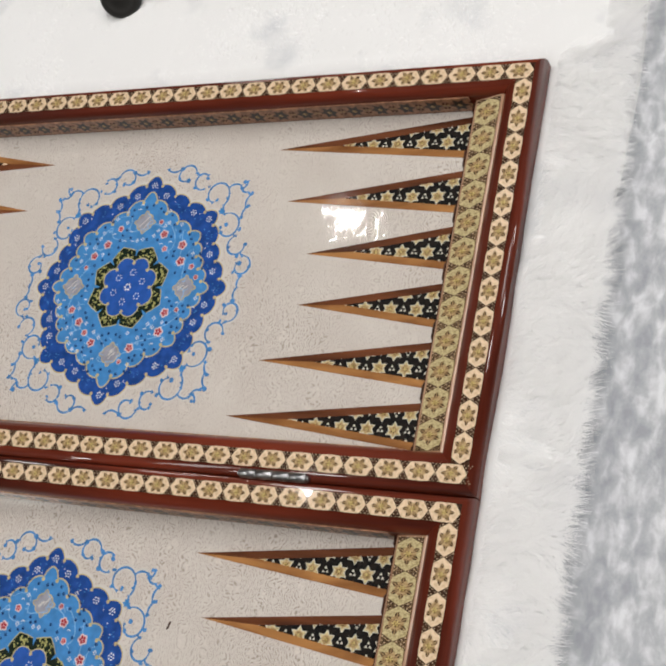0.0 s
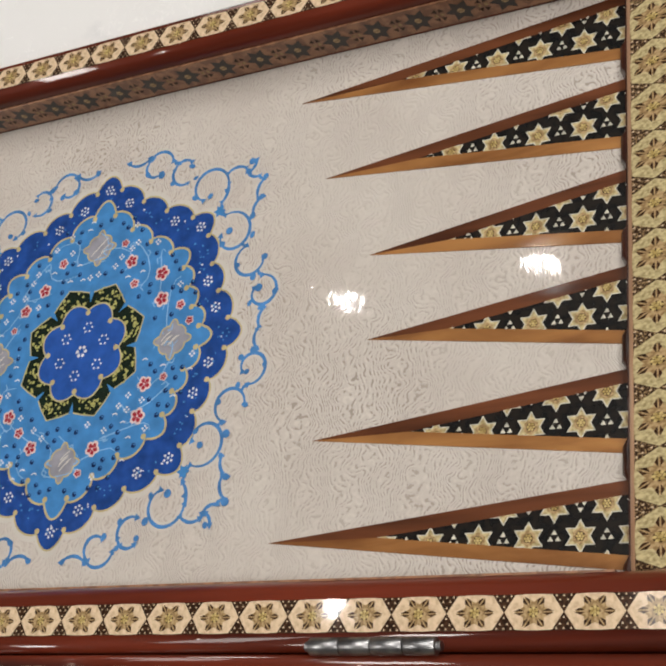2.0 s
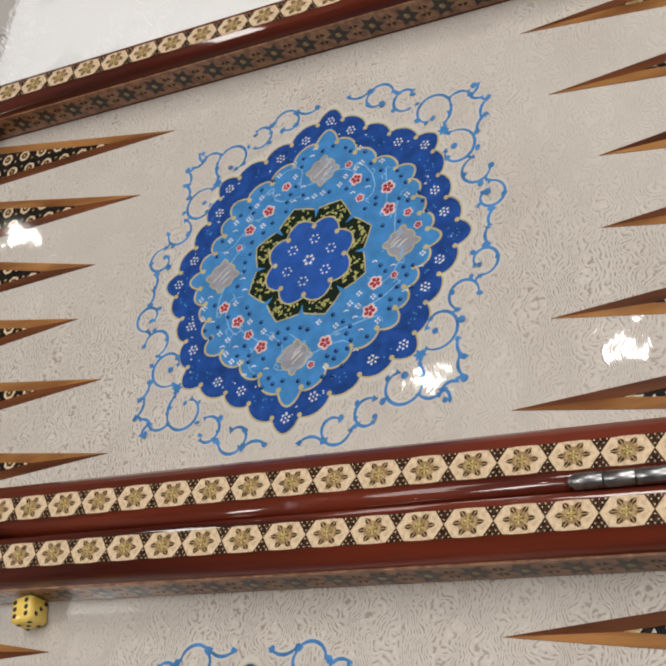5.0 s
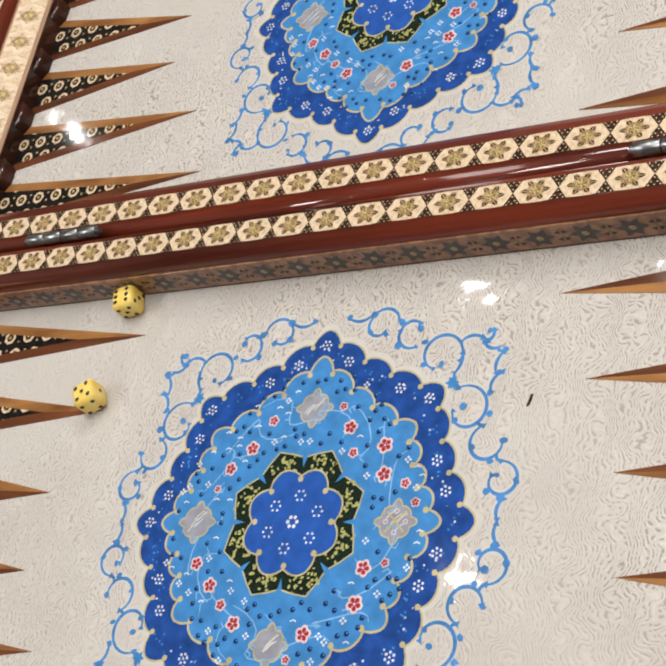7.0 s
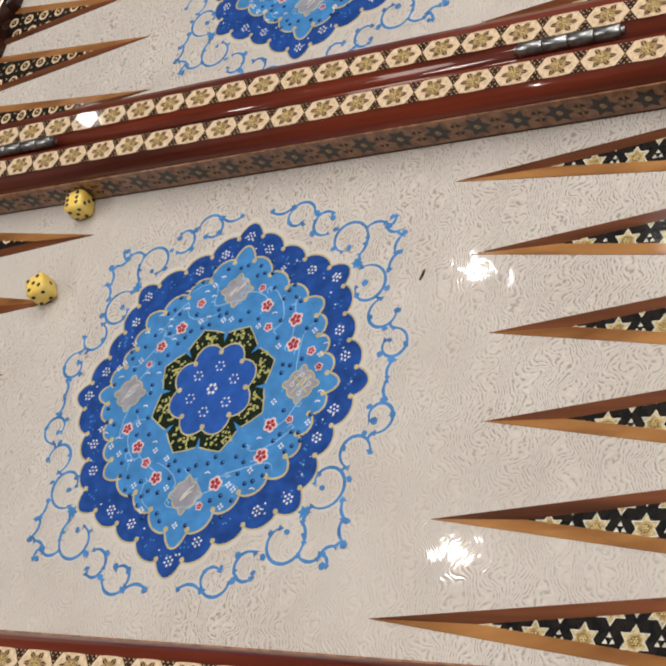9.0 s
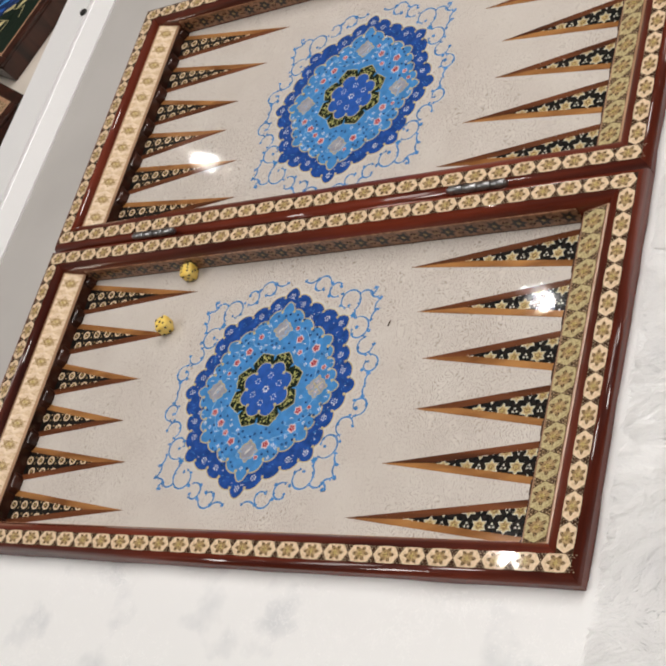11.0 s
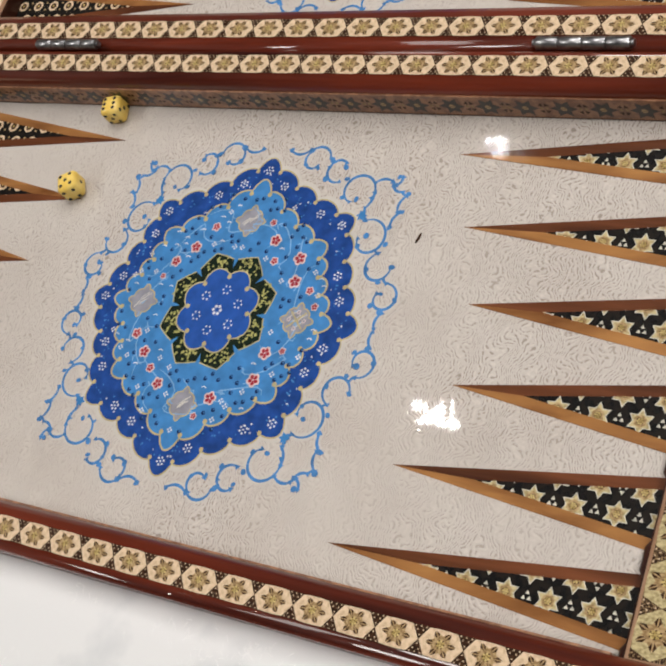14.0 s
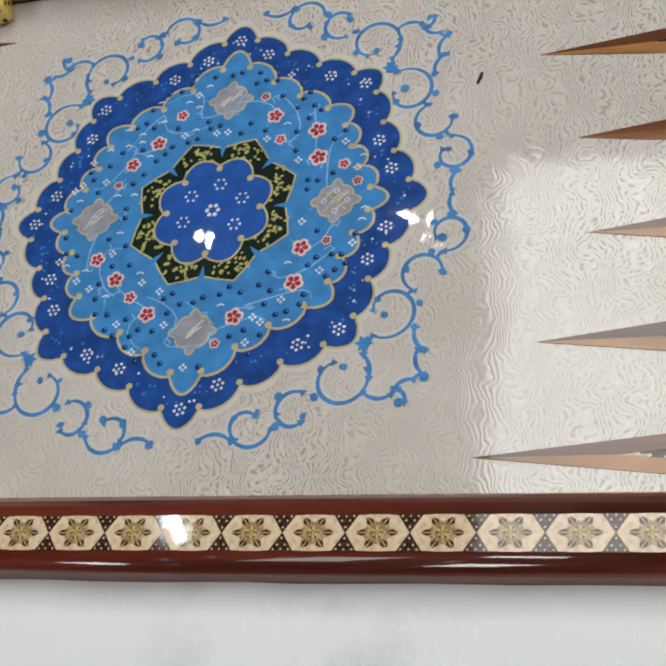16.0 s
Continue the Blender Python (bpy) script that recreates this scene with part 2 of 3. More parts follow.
# ---- room ----
ROOM = (-3.4, 2.6, -2.6, 3.2)
ZF = -0.80
x0, x1, y0, y1 = ROOM
tagged(part("floor", box(x0 - 0.1, x1 + 0.1, y0 - 0.1, y1 + 0.1, ZF - 0.1, ZF), CARPET, None), "grey mottled carpet floor of the shop", "floor", kind="structure")
tagged(part("ceiling", box(x0 - 0.1, x1 + 0.1, y0 - 0.1, y1 + 0.1, ZC, ZC + 0.1), PLASTER, None), "grey plaster ceiling, out of view", "ceiling", kind="structure")
for name, b in (("wall_west", (x0 - 0.1, x0, y0, y1)), ("wall_east", (x1, x1 + 0.1, y0, y1)), ("wall_south", (x0 - 0.1, x1 + 0.1, y0 - 0.1, y0)), ("wall_north", (x0 - 0.1, x1 + 0.1, y1, y1 + 0.1))):
    tagged(part(name, box(*b, ZF, ZC), PLASTER, None), "plain grey plaster wall, unseen, added to close the room", "wall", kind="structure")

for x, y in DOWNLIGHTS:
    lamp = tagged(new("ceiling_downlight"), "round recessed ceiling downlight, switched on, three of the set added as fill", "lamp", "ceiling downlights")
    lamp.location = (x, y, ZC)
    bm = bmesh.new()
    bmesh.ops.create_cone(bm, segments=32, radius1=0.062, radius2=0.066, depth=0.008, cap_ends=True, matrix=pose(0, 0, -0.0045))
    part("trim_ring", bm, TRIM, lamp)
    bm = bmesh.new()
    bmesh.ops.create_circle(bm, segments=32, radius=0.017, cap_ends=True, matrix=pose(0, 0, -0.0095, 180))
    part("diffuser", bm, GLOW, lamp)
    light = bpy.data.lights.new("downlight", "AREA")
    light.shape, light.size, light.energy, light.color = "DISK", 0.034, POWER, (1.0, 0.955, 0.90)
    put("downlight_beam", light, lamp, pose(0, 0, -0.012))

for x, y, length, power in PANELS:
    lamp = tagged(new("panel_fill_light"), "flat ceiling panel light, all but one added unseen as fill", "lamp", "ceiling panel lights")
    lamp.location = (x, y, ZC)
    half = length / 2
    part("frame", box(-0.31, 0.31, -half - 0.02, half + 0.02, -0.012, -0.001, 0.003), TRIM, lamp)
    part("diffuser", box(-0.295, 0.295, -half - 0.005, half + 0.005, -0.0145, -0.0125), PANEL_GLOW, lamp)
    light = bpy.data.lights.new("panel", "AREA")
    light.shape, light.size, light.size_y, light.energy, light.color = "RECTANGLE", 0.58, length, power, (1.0, 0.965, 0.92)
    put("panel_beam", light, lamp, pose(0, 0, -0.017))

# ---- counter ----
ZT = -0.006
counter = tagged(new("display_counter"), "grey display counter with an aluminium edge profile", "counter")
part("counter_top", box(-0.362, 1.0, -0.75, 0.75, ZT - 0.03, ZT, 0.002), PANEL, counter)
part("counter_body", box(-0.33, 0.95, -0.70, 0.70, ZF, ZT - 0.03), PANEL, counter)
part("joint_panel", box(-0.325, 0.10, 0.3155, 0.74, ZT, ZT + 0.0012, 0.0004), PANEL, counter)
LEAN = pose(-0.3505, 0.23, 0, 0, 0, -2.25)


def extrusion(profile, length):
    """A profile of (across, height) drawn along y."""
    bm = bmesh.new()
    a = [bm.verts.new((u, -length / 2, w)) for u, w in profile]
    b = [bm.verts.new((u, length / 2, w)) for u, w in profile]
    n = len(profile)
    for k in range(n):
        bm.faces.new((a[k], a[(k + 1) % n], b[(k + 1) % n], b[k]))
    bm.faces.new(a[::-1])
    bm.faces.new(b)
    bmesh.ops.recalc_face_normals(bm, faces=bm.faces[:])
    return bm


part("edge_profile", extrusion([(0.012, ZT - 0.03), (0.012, ZT + 0.002), (-0.010, ZT + 0.007), (-0.011, ZT + 0.0055), (-0.013, ZT + 0.0055), (-0.014, ZT + 0.009), (-0.052, ZT + 0.009), (-0.0575, ZT + 0.004), (-0.061, ZT - 0.045), (-0.061, ZT - 0.06), (0.0, ZT - 0.06)], 1.3), ALU, counter, "brushed aluminium edge profile", LEAN)
bm = bmesh.new()
bmesh.ops.create_cone(bm, segments=20, radius1=0.0042, radius2=0.0036, depth=0.0016, cap_ends=True)
part("screw", bm, PIP, counter, "dark screw head", LEAN @ pose(-0.0165, 0.0607, ZT + 0.0098))

side = tagged(part("side_shelf", box(-1.25, -0.446, -0.7, 0.9, -0.075, -0.060, 0.002), BEIGE, None), "beige board shelf beside the counter", "shelf")
tagged(part("shelf_support", box(-1.2, -0.56, -0.6, 0.8, ZF, -0.075), BEIGE, None), "beige board base under the shelf", "base")

# ---- grey plush blanket ----
bm = bmesh.new()
cols = [[bm.verts.new((0.268 + 0.70 * i / 60, -0.72 + 1.44 * j / 110, -0.0035 + 0.0022 * noise.noise((i * 0.35, j * 0.35, 5.1)) + 0.0016 * noise.noise((i * 0.9, j * 0.9, 8.1)))) for i in range(61)] for j in range(111)]
for j in range(110):
    for i in range(60):
        bm.faces.new((cols[j][i], cols[j][i + 1], cols[j + 1][i + 1], cols[j + 1][i])).smooth = True
tagged(part("plush_blanket", bm, PLUSH, None), "grey mottled plush blanket spread on the counter", "blanket")

# ---- white fur throw ----
rng = np.random.default_rng(4)
FY0, FY1 = -0.62, 0.62


def fur_left(y):
    if y > 0.25:
        return -0.221 - 0.45 * max(0.0, y - 0.345) + 0.002 * math.sin(37 * y)
    return -0.252 if y > -0.25 else -0.262 + 0.004 * math.sin(37 * y)


def fur_right(y):
    return 0.2900 + 0.0075 * y / 0.3 + 0.002 * math.sin(29 * y + 1)


BOARD_EDGE = 0.2502
ys = [FY0 + (-BOARD_EDGE - FY0) * k / 26 for k in range(27)] + [-0.2485 + 0.497 * k / 30 for k in range(31)] + [BOARD_EDGE + (FY1 - BOARD_EDGE) * k / 26 for k in range(27)]
bm = bmesh.new()
grid = []
for y in ys:
    xl, xr = fur_left(y), fur_right(y)
    west = max(xl + 0.006, -BOARD_EDGE)
    xs = [xl + (west - xl) * k / 4 for k in range(5)] + [west + 0.0017 + (0.2485 - west - 0.0017) * k / 34 for k in range(35)] + [BOARD_EDGE + (xr - BOARD_EDGE) * k / 8 for k in range(9)]
    row = []
    for x in xs:
        inside = abs(x) < 0.2495 and abs(y) < 0.2495
        edge = min(x - xl, xr - x)
        drop = -0.012 * max(0.0, 1 - edge / 0.010) ** 2
        z = -0.0052 if inside else 0.0085 + 0.0022 * noise.noise((x * 22, y * 22, 0.3)) + 0.0012 * noise.noise((x * 70, y * 70, 2.3)) + drop
        row.append(bm.verts.new((x, y, z)))
    grid.append(row)
for j in range(len(ys) - 1):
    for i in range(len(grid[0]) - 1):
        bm.faces.new((grid[j][i], grid[j][i + 1], grid[j + 1][i + 1], grid[j + 1][i])).smooth = True
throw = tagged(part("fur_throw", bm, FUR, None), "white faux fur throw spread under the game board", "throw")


def strands(count, xr, yr, length, lean, spread, width):
    """Tapered hairs: root, middle and tip of each, as numpy rows."""
    x = rng.uniform(*xr, count)
    y = rng.uniform(*yr, count)
    clump = np.array([noise.noise((a * 30, b * 30, 1.7)) for a, b in zip(x, y)])
    tuft = np.array([noise.noise((a * 140, b * 140, 6.2)) for a, b in zip(x, y)])
    ang = lean + spread * rng.normal(size=count) + 1.1 * clump + 0.9 * tuft
    ln = length * rng.uniform(0.55, 1.15, count)
    up = np.clip(rng.uniform(0.15, 0.55, count) + 0.25 * tuft, 0.08, 1.0)
    dx, dy = np.cos(ang), np.sin(ang)
    w = width * rng.uniform(0.7, 1.3, count)
    root = np.stack([x, y, np.full(count, 0.0065)], 1)
    mid = root + np.stack([dx * ln * 0.35, dy * ln * 0.35, ln * up * 0.8], 1)
    tip = root + np.stack([dx * ln * 0.95, dy * ln * 0.95, ln * up * 0.85], 1)
    across = np.stack([-dy * w, dx * w, np.zeros(count)], 1)
    return np.stack([root - across, root + across, mid + across * 0.8, mid - across * 0.8, tip], 1).reshape(-1, 3)


def fur_mesh(rows):
    v = np.concatenate(rows)
    n = len(v) // 5
    base = np.arange(n)[:, None] * 5
    quads = (base + np.array([[0, 1, 2, 3]])).ravel()
    tris = (base + np.array([[3, 2, 4]])).ravel()
    me = bpy.data.meshes.new("fur_pile")
    me.vertices.add(len(v))
    me.vertices.foreach_set("co", v.astype(np.float32).ravel())
    me.loops.add(7 * n)
    me.loops.foreach_set("vertex_index", np.concatenate([quads, tris]).astype(np.int32))
    me.polygons.add(2 * n)
    me.polygons.foreach_set("loop_start", np.concatenate([np.arange(n) * 4, 4 * n + np.arange(n) * 3]).astype(np.int32))
    me.materials.append(HAIR)
    me.update(calc_edges=True)
    me.validate()
    return me


pile = [
    strands(60000, (0.2520, 0.293), (-0.42, 0.262), 0.015, -0.10, 0.25, 0.00016),
    strands(12000, (0.276, 0.296), (0.262, 0.50), 0.012, -0.05, 0.35, 0.00013),
    strands(70000, (-0.219, 0.279), (0.2525, 0.50), 0.0055, 1.2, 0.9, 0.00018),
    strands(60000, (-0.25, 0.276), (-0.44, -0.2525), 0.0050, -1.4, 0.8, 0.00018),
]
tagged(put("fur_pile", fur_mesh(pile), throw), kind="stuff")

# ---- the game board ----
W, D, H, ZB = 0.25, 0.25, 0.0198, -0.0038
RAIL = 0.021
STRIP = 0.0098
board = tagged(new("backgammon_board"), "open folding backgammon board with star inlay rails and blue painted medallions", "game board")

# Rail profile: distance in from the outer face, height.
PROFILE = [(0.0, ZB), (0.0, 0.0145), (0.0008, 0.0171), (0.0022, 0.0190), (0.0042, H), (0.0172, H), (0.0190, 0.0192), (0.0205, 0.0175), (RAIL, 0.0155), (RAIL, ZB)]


def rail(name, a, b, inward, material):
    """A mitred rail from a to b on the outer line; inward points to the tray."""
    a, b, n = Vector(a), Vector(b), Vector(inward)
    d = (b - a).normalized()
    bm = bmesh.new()
    ends = []
    for p, s in ((a, 1), (b, -1)):
        ends.append([bm.verts.new((*(p + n * u + d * s * u), w)) for u, w in PROFILE])
    k = len(PROFILE)
    for i in range(k):
        f = bm.faces.new((ends[0][i], ends[0][(i + 1) % k], ends[1][(i + 1) % k], ends[1][i]))
        f.smooth = 0 < i < 8
    bm.faces.new(ends[0][::-1])
    bm.faces.new(ends[1])
    bmesh.ops.recalc_face_normals(bm, faces=bm.faces[:])
    return part(name, bm, material, board)


def inlay_star(bone, mark):
    """One cell of the rail's strip: a bone hexagon with a six-pointed star, and dotted triangles beside it."""
    s = Sheet()
    px, hw = 0.01724 / 2, STRIP / 2
    s.poly([(px * 0.99, 0), (px * 0.62, hw * 0.96), (px * 0.2, hw), (-px * 0.2, hw), (-px * 0.62, hw * 0.96), (-px * 0.99, 0), (-px * 0.62, -hw * 0.96), (-px * 0.2, -hw), (px * 0.2, -hw), (px * 0.62, -hw * 0.96)], 0.00010, bone)
    s.poly([(x * 1.2, y) for x, y in ring_star(6, 0.0046, 0.0029)], 0.00018, TAN)
    for k in range(6):
        a = math.pi * k / 3
        c, w = Vector((math.cos(a), math.sin(a))), Vector((-math.sin(a), math.cos(a)))
        for half in (1, -1):
            kite = [c * 0.0021 + w * half * 0.00020, c * 0.0034 + w * half * 0.00095, c * 0.0048 + w * half * 0.00020]
            s.poly([(p.x * 1.2, p.y) for p in kite[::half]], 0.00026, mark)
    s.disc(0, 0, 0.00165, 0.00026, mark, 6)
    for k in range(6):
        a = math.pi * k / 3 + 0.52
        s.disc(0.00105 * math.cos(a), 0.00105 * math.sin(a), 0.00052, 0.00034, YELLOW, 6)
    s.disc(0, 0, 0.0006, 0.00040, YELLOW, 6)
    for sy in (1, -1):
        for x, y in ((px, 0.30), (px - 0.0011, 0.66), (px + 0.0011, 0.66), (px - 0.0021, 0.90), (px, 0.90), (px + 0.0021, 0.90)):
            s.disc(x, sy * hw * y, 0.00042, 0.00018, CREAM, 3, 1.0, 1.57)
    return s.mesh("star_inlay")


STAR = inlay_star(CREAM, BROWN)
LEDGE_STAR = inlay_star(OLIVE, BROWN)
LIT_STAR = inlay_star(LIT_BONE, CREAM)


def strip_on(owner, a, b, count, z=H, width=STRIP, star=None, tilt=0.0, ground=None):
    """A fine inlaid strip between two points, and its star cells as pieces of their own."""
    a, b = Vector(a), Vector(b)
    d = (b - a).normalized()
    length = (b - a).length
    turn = math.degrees(math.atan2(d.y, d.x))
    mid = (a + b) / 2
    m = pose(mid.x, mid.y, z, 0, 0, turn) @ pose(0, 0, 0, tilt, 0, 0)
    bm = box(-length / 2, length / 2, -width / 2, width / 2, -0.0006, 0.00012)
    part("strip", bm, ground or BROWN, owner, "dark inlaid strip", m)
    pitch = length / count
    fit = Matrix.Diagonal((pitch / 0.01724, width / STRIP, 1, 1))
    for k in range(count):
        put("star_inlay", star or STAR, owner, m @ pose(-length / 2 + pitch * (k + 0.5), 0, 0.00012) @ fit)


def wall_flower():
    s = Sheet()
    s.poly(ring_star(6, 0.0054, 0.0030), 0.0001, DARK)
    s.disc(0, 0, 0.0013, 0.0002, TAN, 6)
    for sx in (1, -1):
        s.poly([(sx * 0.0052, 0.0016), (sx * 0.0068, 0.0032), (sx * 0.0072, 0.0012)], 0.0001, BROWN)
        s.poly([(sx * 0.0052, -0.0016), (sx * 0.0068, -0.0032), (sx * 0.0072, -0.0012)], 0.0001, BROWN)
        s.disc(sx * 0.0064, 0, 0.0008, 0.0001, TAN, 5)
    return s.mesh("flower_inlay")


FLOWER = wall_flower()
CENTRE = 0.0095

# Tips of the six points on each side of both trays (x, y), from the far end to the near one.
TIPS = {
    "ur": [(0.0828, 0.2089), (0.0965, 0.1734), (0.117, 0.1389), (0.1187, 0.1067), (0.1013, 0.0722), (0.0884, 0.0381)],
    "ul": [(-0.0890, 0.2050), (-0.1010, 0.1710), (-0.1185, 0.1365), (-0.1205, 0.1085), (-0.0985, 0.0755), (-0.0870, 0.0400)],
    "lr": [(0.0898, -0.0406), (0.1021, -0.0744), (0.1143, -0.108), (0.1175, -0.1422), (0.1035, -0.1774), (0.0868, -0.2121)],
    "ll": [(-0.0936, -0.0415), (-0.1055, -0.0755), (-0.1226, -0.1113), (-0.124, -0.1442), (-0.1085, -0.176), (-0.0957, -0.2114)],
}
BASE_X, BASE_HALF = 0.2105, 0.0137


def clip(poly, edges):
    """The part of a convex polygon inside all half planes (point, inward normal)."""
    for p, n in edges:
        out = []
        for k in range(len(poly)):
            a, b = poly[k], poly[(k + 1) % len(poly)]
            da, db = (a - p).dot(n), (b - p).dot(n)
            if da >= 0:
                out.append(a)
            if da * db < 0:
                out.append(a + (b - a) * (da / (da - db)))
        poly = out
        if len(poly) < 3:
            return []
    return poly


def inward(tri):
    c = (tri[0] + tri[1] + tri[2]) / 3
    edges = []
    for k in range(3):
        a, b = tri[k], tri[(k + 1) % 3]
        n = Vector((-(b - a).y, (b - a).x)).normalized()
        edges.append((a, n if (c - a).dot(n) > 0 else -n))
    return edges


def fan(s, pts, centre, edges, z, material):
    for k in range(len(pts)):
        tri = [Vector(centre), Vector(pts[k]), Vector(pts[(k + 1) % len(pts)])]
        cut = clip(tri, edges)
        if len(cut) >= 3:
            s.poly(cut, z, material)


def shifted(pts, x, y):
    return [(px + x, py + y) for px, py in pts]


def board_point(tip, cy, side, ringed):
    """A long triangular point: two veneer borders round a black ground with star or ring inlays."""
    base = side * BASE_X
    t = Vector(tip)
    b1, b2 = Vector((base, cy + BASE_HALF)), Vector((base, cy - BASE_HALF))
    border = 0.0044
    f = border / BASE_HALF
    ti = t + ((b1 + b2) / 2 - t) * f
    c1, c2 = b1 - Vector((0, border)), b2 + Vector((0, border))
    s = Sheet()
    inner = [ti, c1, c2]
    s.poly(inner, 0.00022, BLACK)
    edges = inward(inner)
    if ringed:
        pitch, dy = 0.0112, 0.0088
        for row in range(-3, 4):
            for k in range(14):
                x, y = base - side * (0.004 + pitch * (k + 0.5 * (row % 2))), cy + dy * (row + 0.25)
                fan(s, shifted(ring_star(7, 0.0034, 0.0031), x, y), (x, y), edges, 0.00032, CREAM)
                fan(s, shifted(ring_star(6, 0.0021, 0.0018), x, y), (x, y), edges, 0.00040, BROWN)
                fan(s, shifted(ring_star(3, 0.0008, 0.0008), x, y), (x, y), edges, 0.00048, YELLOW)
                for q in range(2):
                    u, v = x + pitch * 0.5, y + (0.0022 if q else -0.0022)
                    fan(s, shifted(ring_star(3, 0.0009, 0.0006), u, v), (u, v), edges, 0.00032, TAN)
    else:
        pitch, dy = 0.0157, 0.0093
        for row in range(-3, 4):
            for k in range(11):
                x, y = base - side * (0.002 + pitch * (k + 0.5 * (row % 2))), cy + dy * (row - 0.3)
                fan(s, shifted(ring_star(6, 0.0052, 0.0030, 0.52), x, y), (x, y), edges, 0.00028, PALE)
                fan(s, shifted(ring_star(6, 0.0045, 0.0026, 0.52), x, y), (x, y), edges, 0.00034, OLIVE)
                fan(s, shifted(ring_star(6, 0.0026, 0.0022, 0.52), x, y), (x, y), edges, 0.00040, TAN)
                fan(s, shifted(ring_star(6, 0.0016, 0.0014), x, y), (x, y), edges, 0.00046, BROWN)
                for q in range(6):
                    u, v = x + 0.00095 * math.cos(q * 1.047), y + 0.00095 * math.sin(q * 1.047)
                    fan(s, shifted(ring_star(3, 0.00045, 0.00045), u, v), (u, v), edges, 0.00052, YELLOW)
                fan(s, shifted(ring_star(3, 0.0005, 0.0005), x, y), (x, y), edges, 0.00052, YELLOW)
                u, v = x + side * pitch * 0.5, y
                for q in range(3):
                    a = 2.094 * q + (0.52 if row % 2 else 1.57)
                    uu, vv = u + 0.0013 * math.cos(a), v + 0.0013 * math.sin(a)
                    fan(s, shifted(ring_star(3, 0.0010, 0.0005, a), uu, vv), (uu, vv), edges, 0.00032, PALE)
    point = put("point", s.mesh("point"), board, None, "long black triangular point with star inlays and wooden borders")
    # Dim and lit borders swap by side, as the veneer's sheen would.
    upper, lower = (VENEER_DIM, VENEER_LIT) if side > 0 else (VENEER_LIT, VENEER_DIM)
    for pts, material in (([t, b1, c1, ti], upper), ([t, ti, c2, b2], lower)):
        e = Sheet()
        e.poly(pts, 0.00030, material)
        for k in range(4):
            p, q = pts[k], pts[(k + 1) % 4]
            n = len(e.verts)
            e.verts += [(p.x, p.y, 0), (q.x, q.y, 0), (q.x, q.y, 0.0003), (p.x, p.y, 0.0003)]
            e.faces.append([n, n + 1, n + 2, n + 3])
            e.index.append(0)
        put("veneer_border", e.mesh("veneer_border"), point)


def lobed(corners, lobes, bulge, sag=0.0):
    """A closed outline of round lobes along the sides of a clockwise polygon, one lobe on each corner, with the cusps between them."""
    cusps, mids = [], []
    n = len(corners)
    for k in range(n):
        a, b = Vector(corners[k]), Vector(corners[(k + 1) % n])
        for j in range(lobes):
            f, g = j / lobes, (j + 0.5) / lobes
            mids.append(a.lerp(b, f) * (1 - sag * math.sin(math.pi * f)))
            cusps.append(a.lerp(b, g) * (1 - sag * math.sin(math.pi * g)))
    pts, tops = [], []
    for k in range(len(cusps)):
        p, q, m = cusps[k - 1], cusps[k], mids[k]
        out = Vector((-(q - p).y, (q - p).x)).normalized()
        tops.append(m - out * bulge * 0.4)
        for i in range(8):
            f = i / 8
            pts.append(p.lerp(q, f) + (m - (p + q) / 2) * 0.75 * math.sin(math.pi * f) ** 0.8 + out * bulge * math.sin(math.pi * f) ** 0.7)
    return pts, cusps, tops


def eight(top, diag_x, diag_y, right):
    """Eight corners of a medallion, clockwise from the top."""
    return [(0, top), (diag_x, diag_y), (right, 0), (diag_x, -diag_y), (0, -top), (-diag_x, -diag_y), (-right, 0), (-diag_x, diag_y)]


def flower(s, x, y, r, turn, z):
    for k in range(5):
        a = turn + 2 * math.pi * k / 5
        s.disc(x + r * 0.62 * math.cos(a), y + r * 0.62 * math.sin(a), r * 0.50, z, PINK, 8)
        s.disc(x + r * 0.52 * math.cos(a), y + r * 0.52 * math.sin(a), r * 0.30, z + 0.00004, RED, 7)
    s.disc(x, y, r * 0.30, z + 0.00008, RED, 8)
    s.disc(x, y, r * 0.16, z + 0.00012, PINK, 6)


FLOWERS = [(-17, 40, 2), (-24, 29, 2.6), (-32, 21, 2.4), (-36, 13, 1.4), (17, 36, 2.6), (32.5, 28.5, 2.8), (20, 26, 1.8), (34, 17.5, 2.8), (43, 14, 1.8), (48, 7, 1.6),
           (-38, -16, 2.4), (-30, -24, 2.6), (-23.5, -31, 2), (-16.5, -37.5, 2.6), (32, -16.5, 2.7), (31, -29, 2.8), (13, -40, 2.7), (8, -49, 1.5), (40, -14.5, 1.5), (12.5, 44.5, 1.6)]


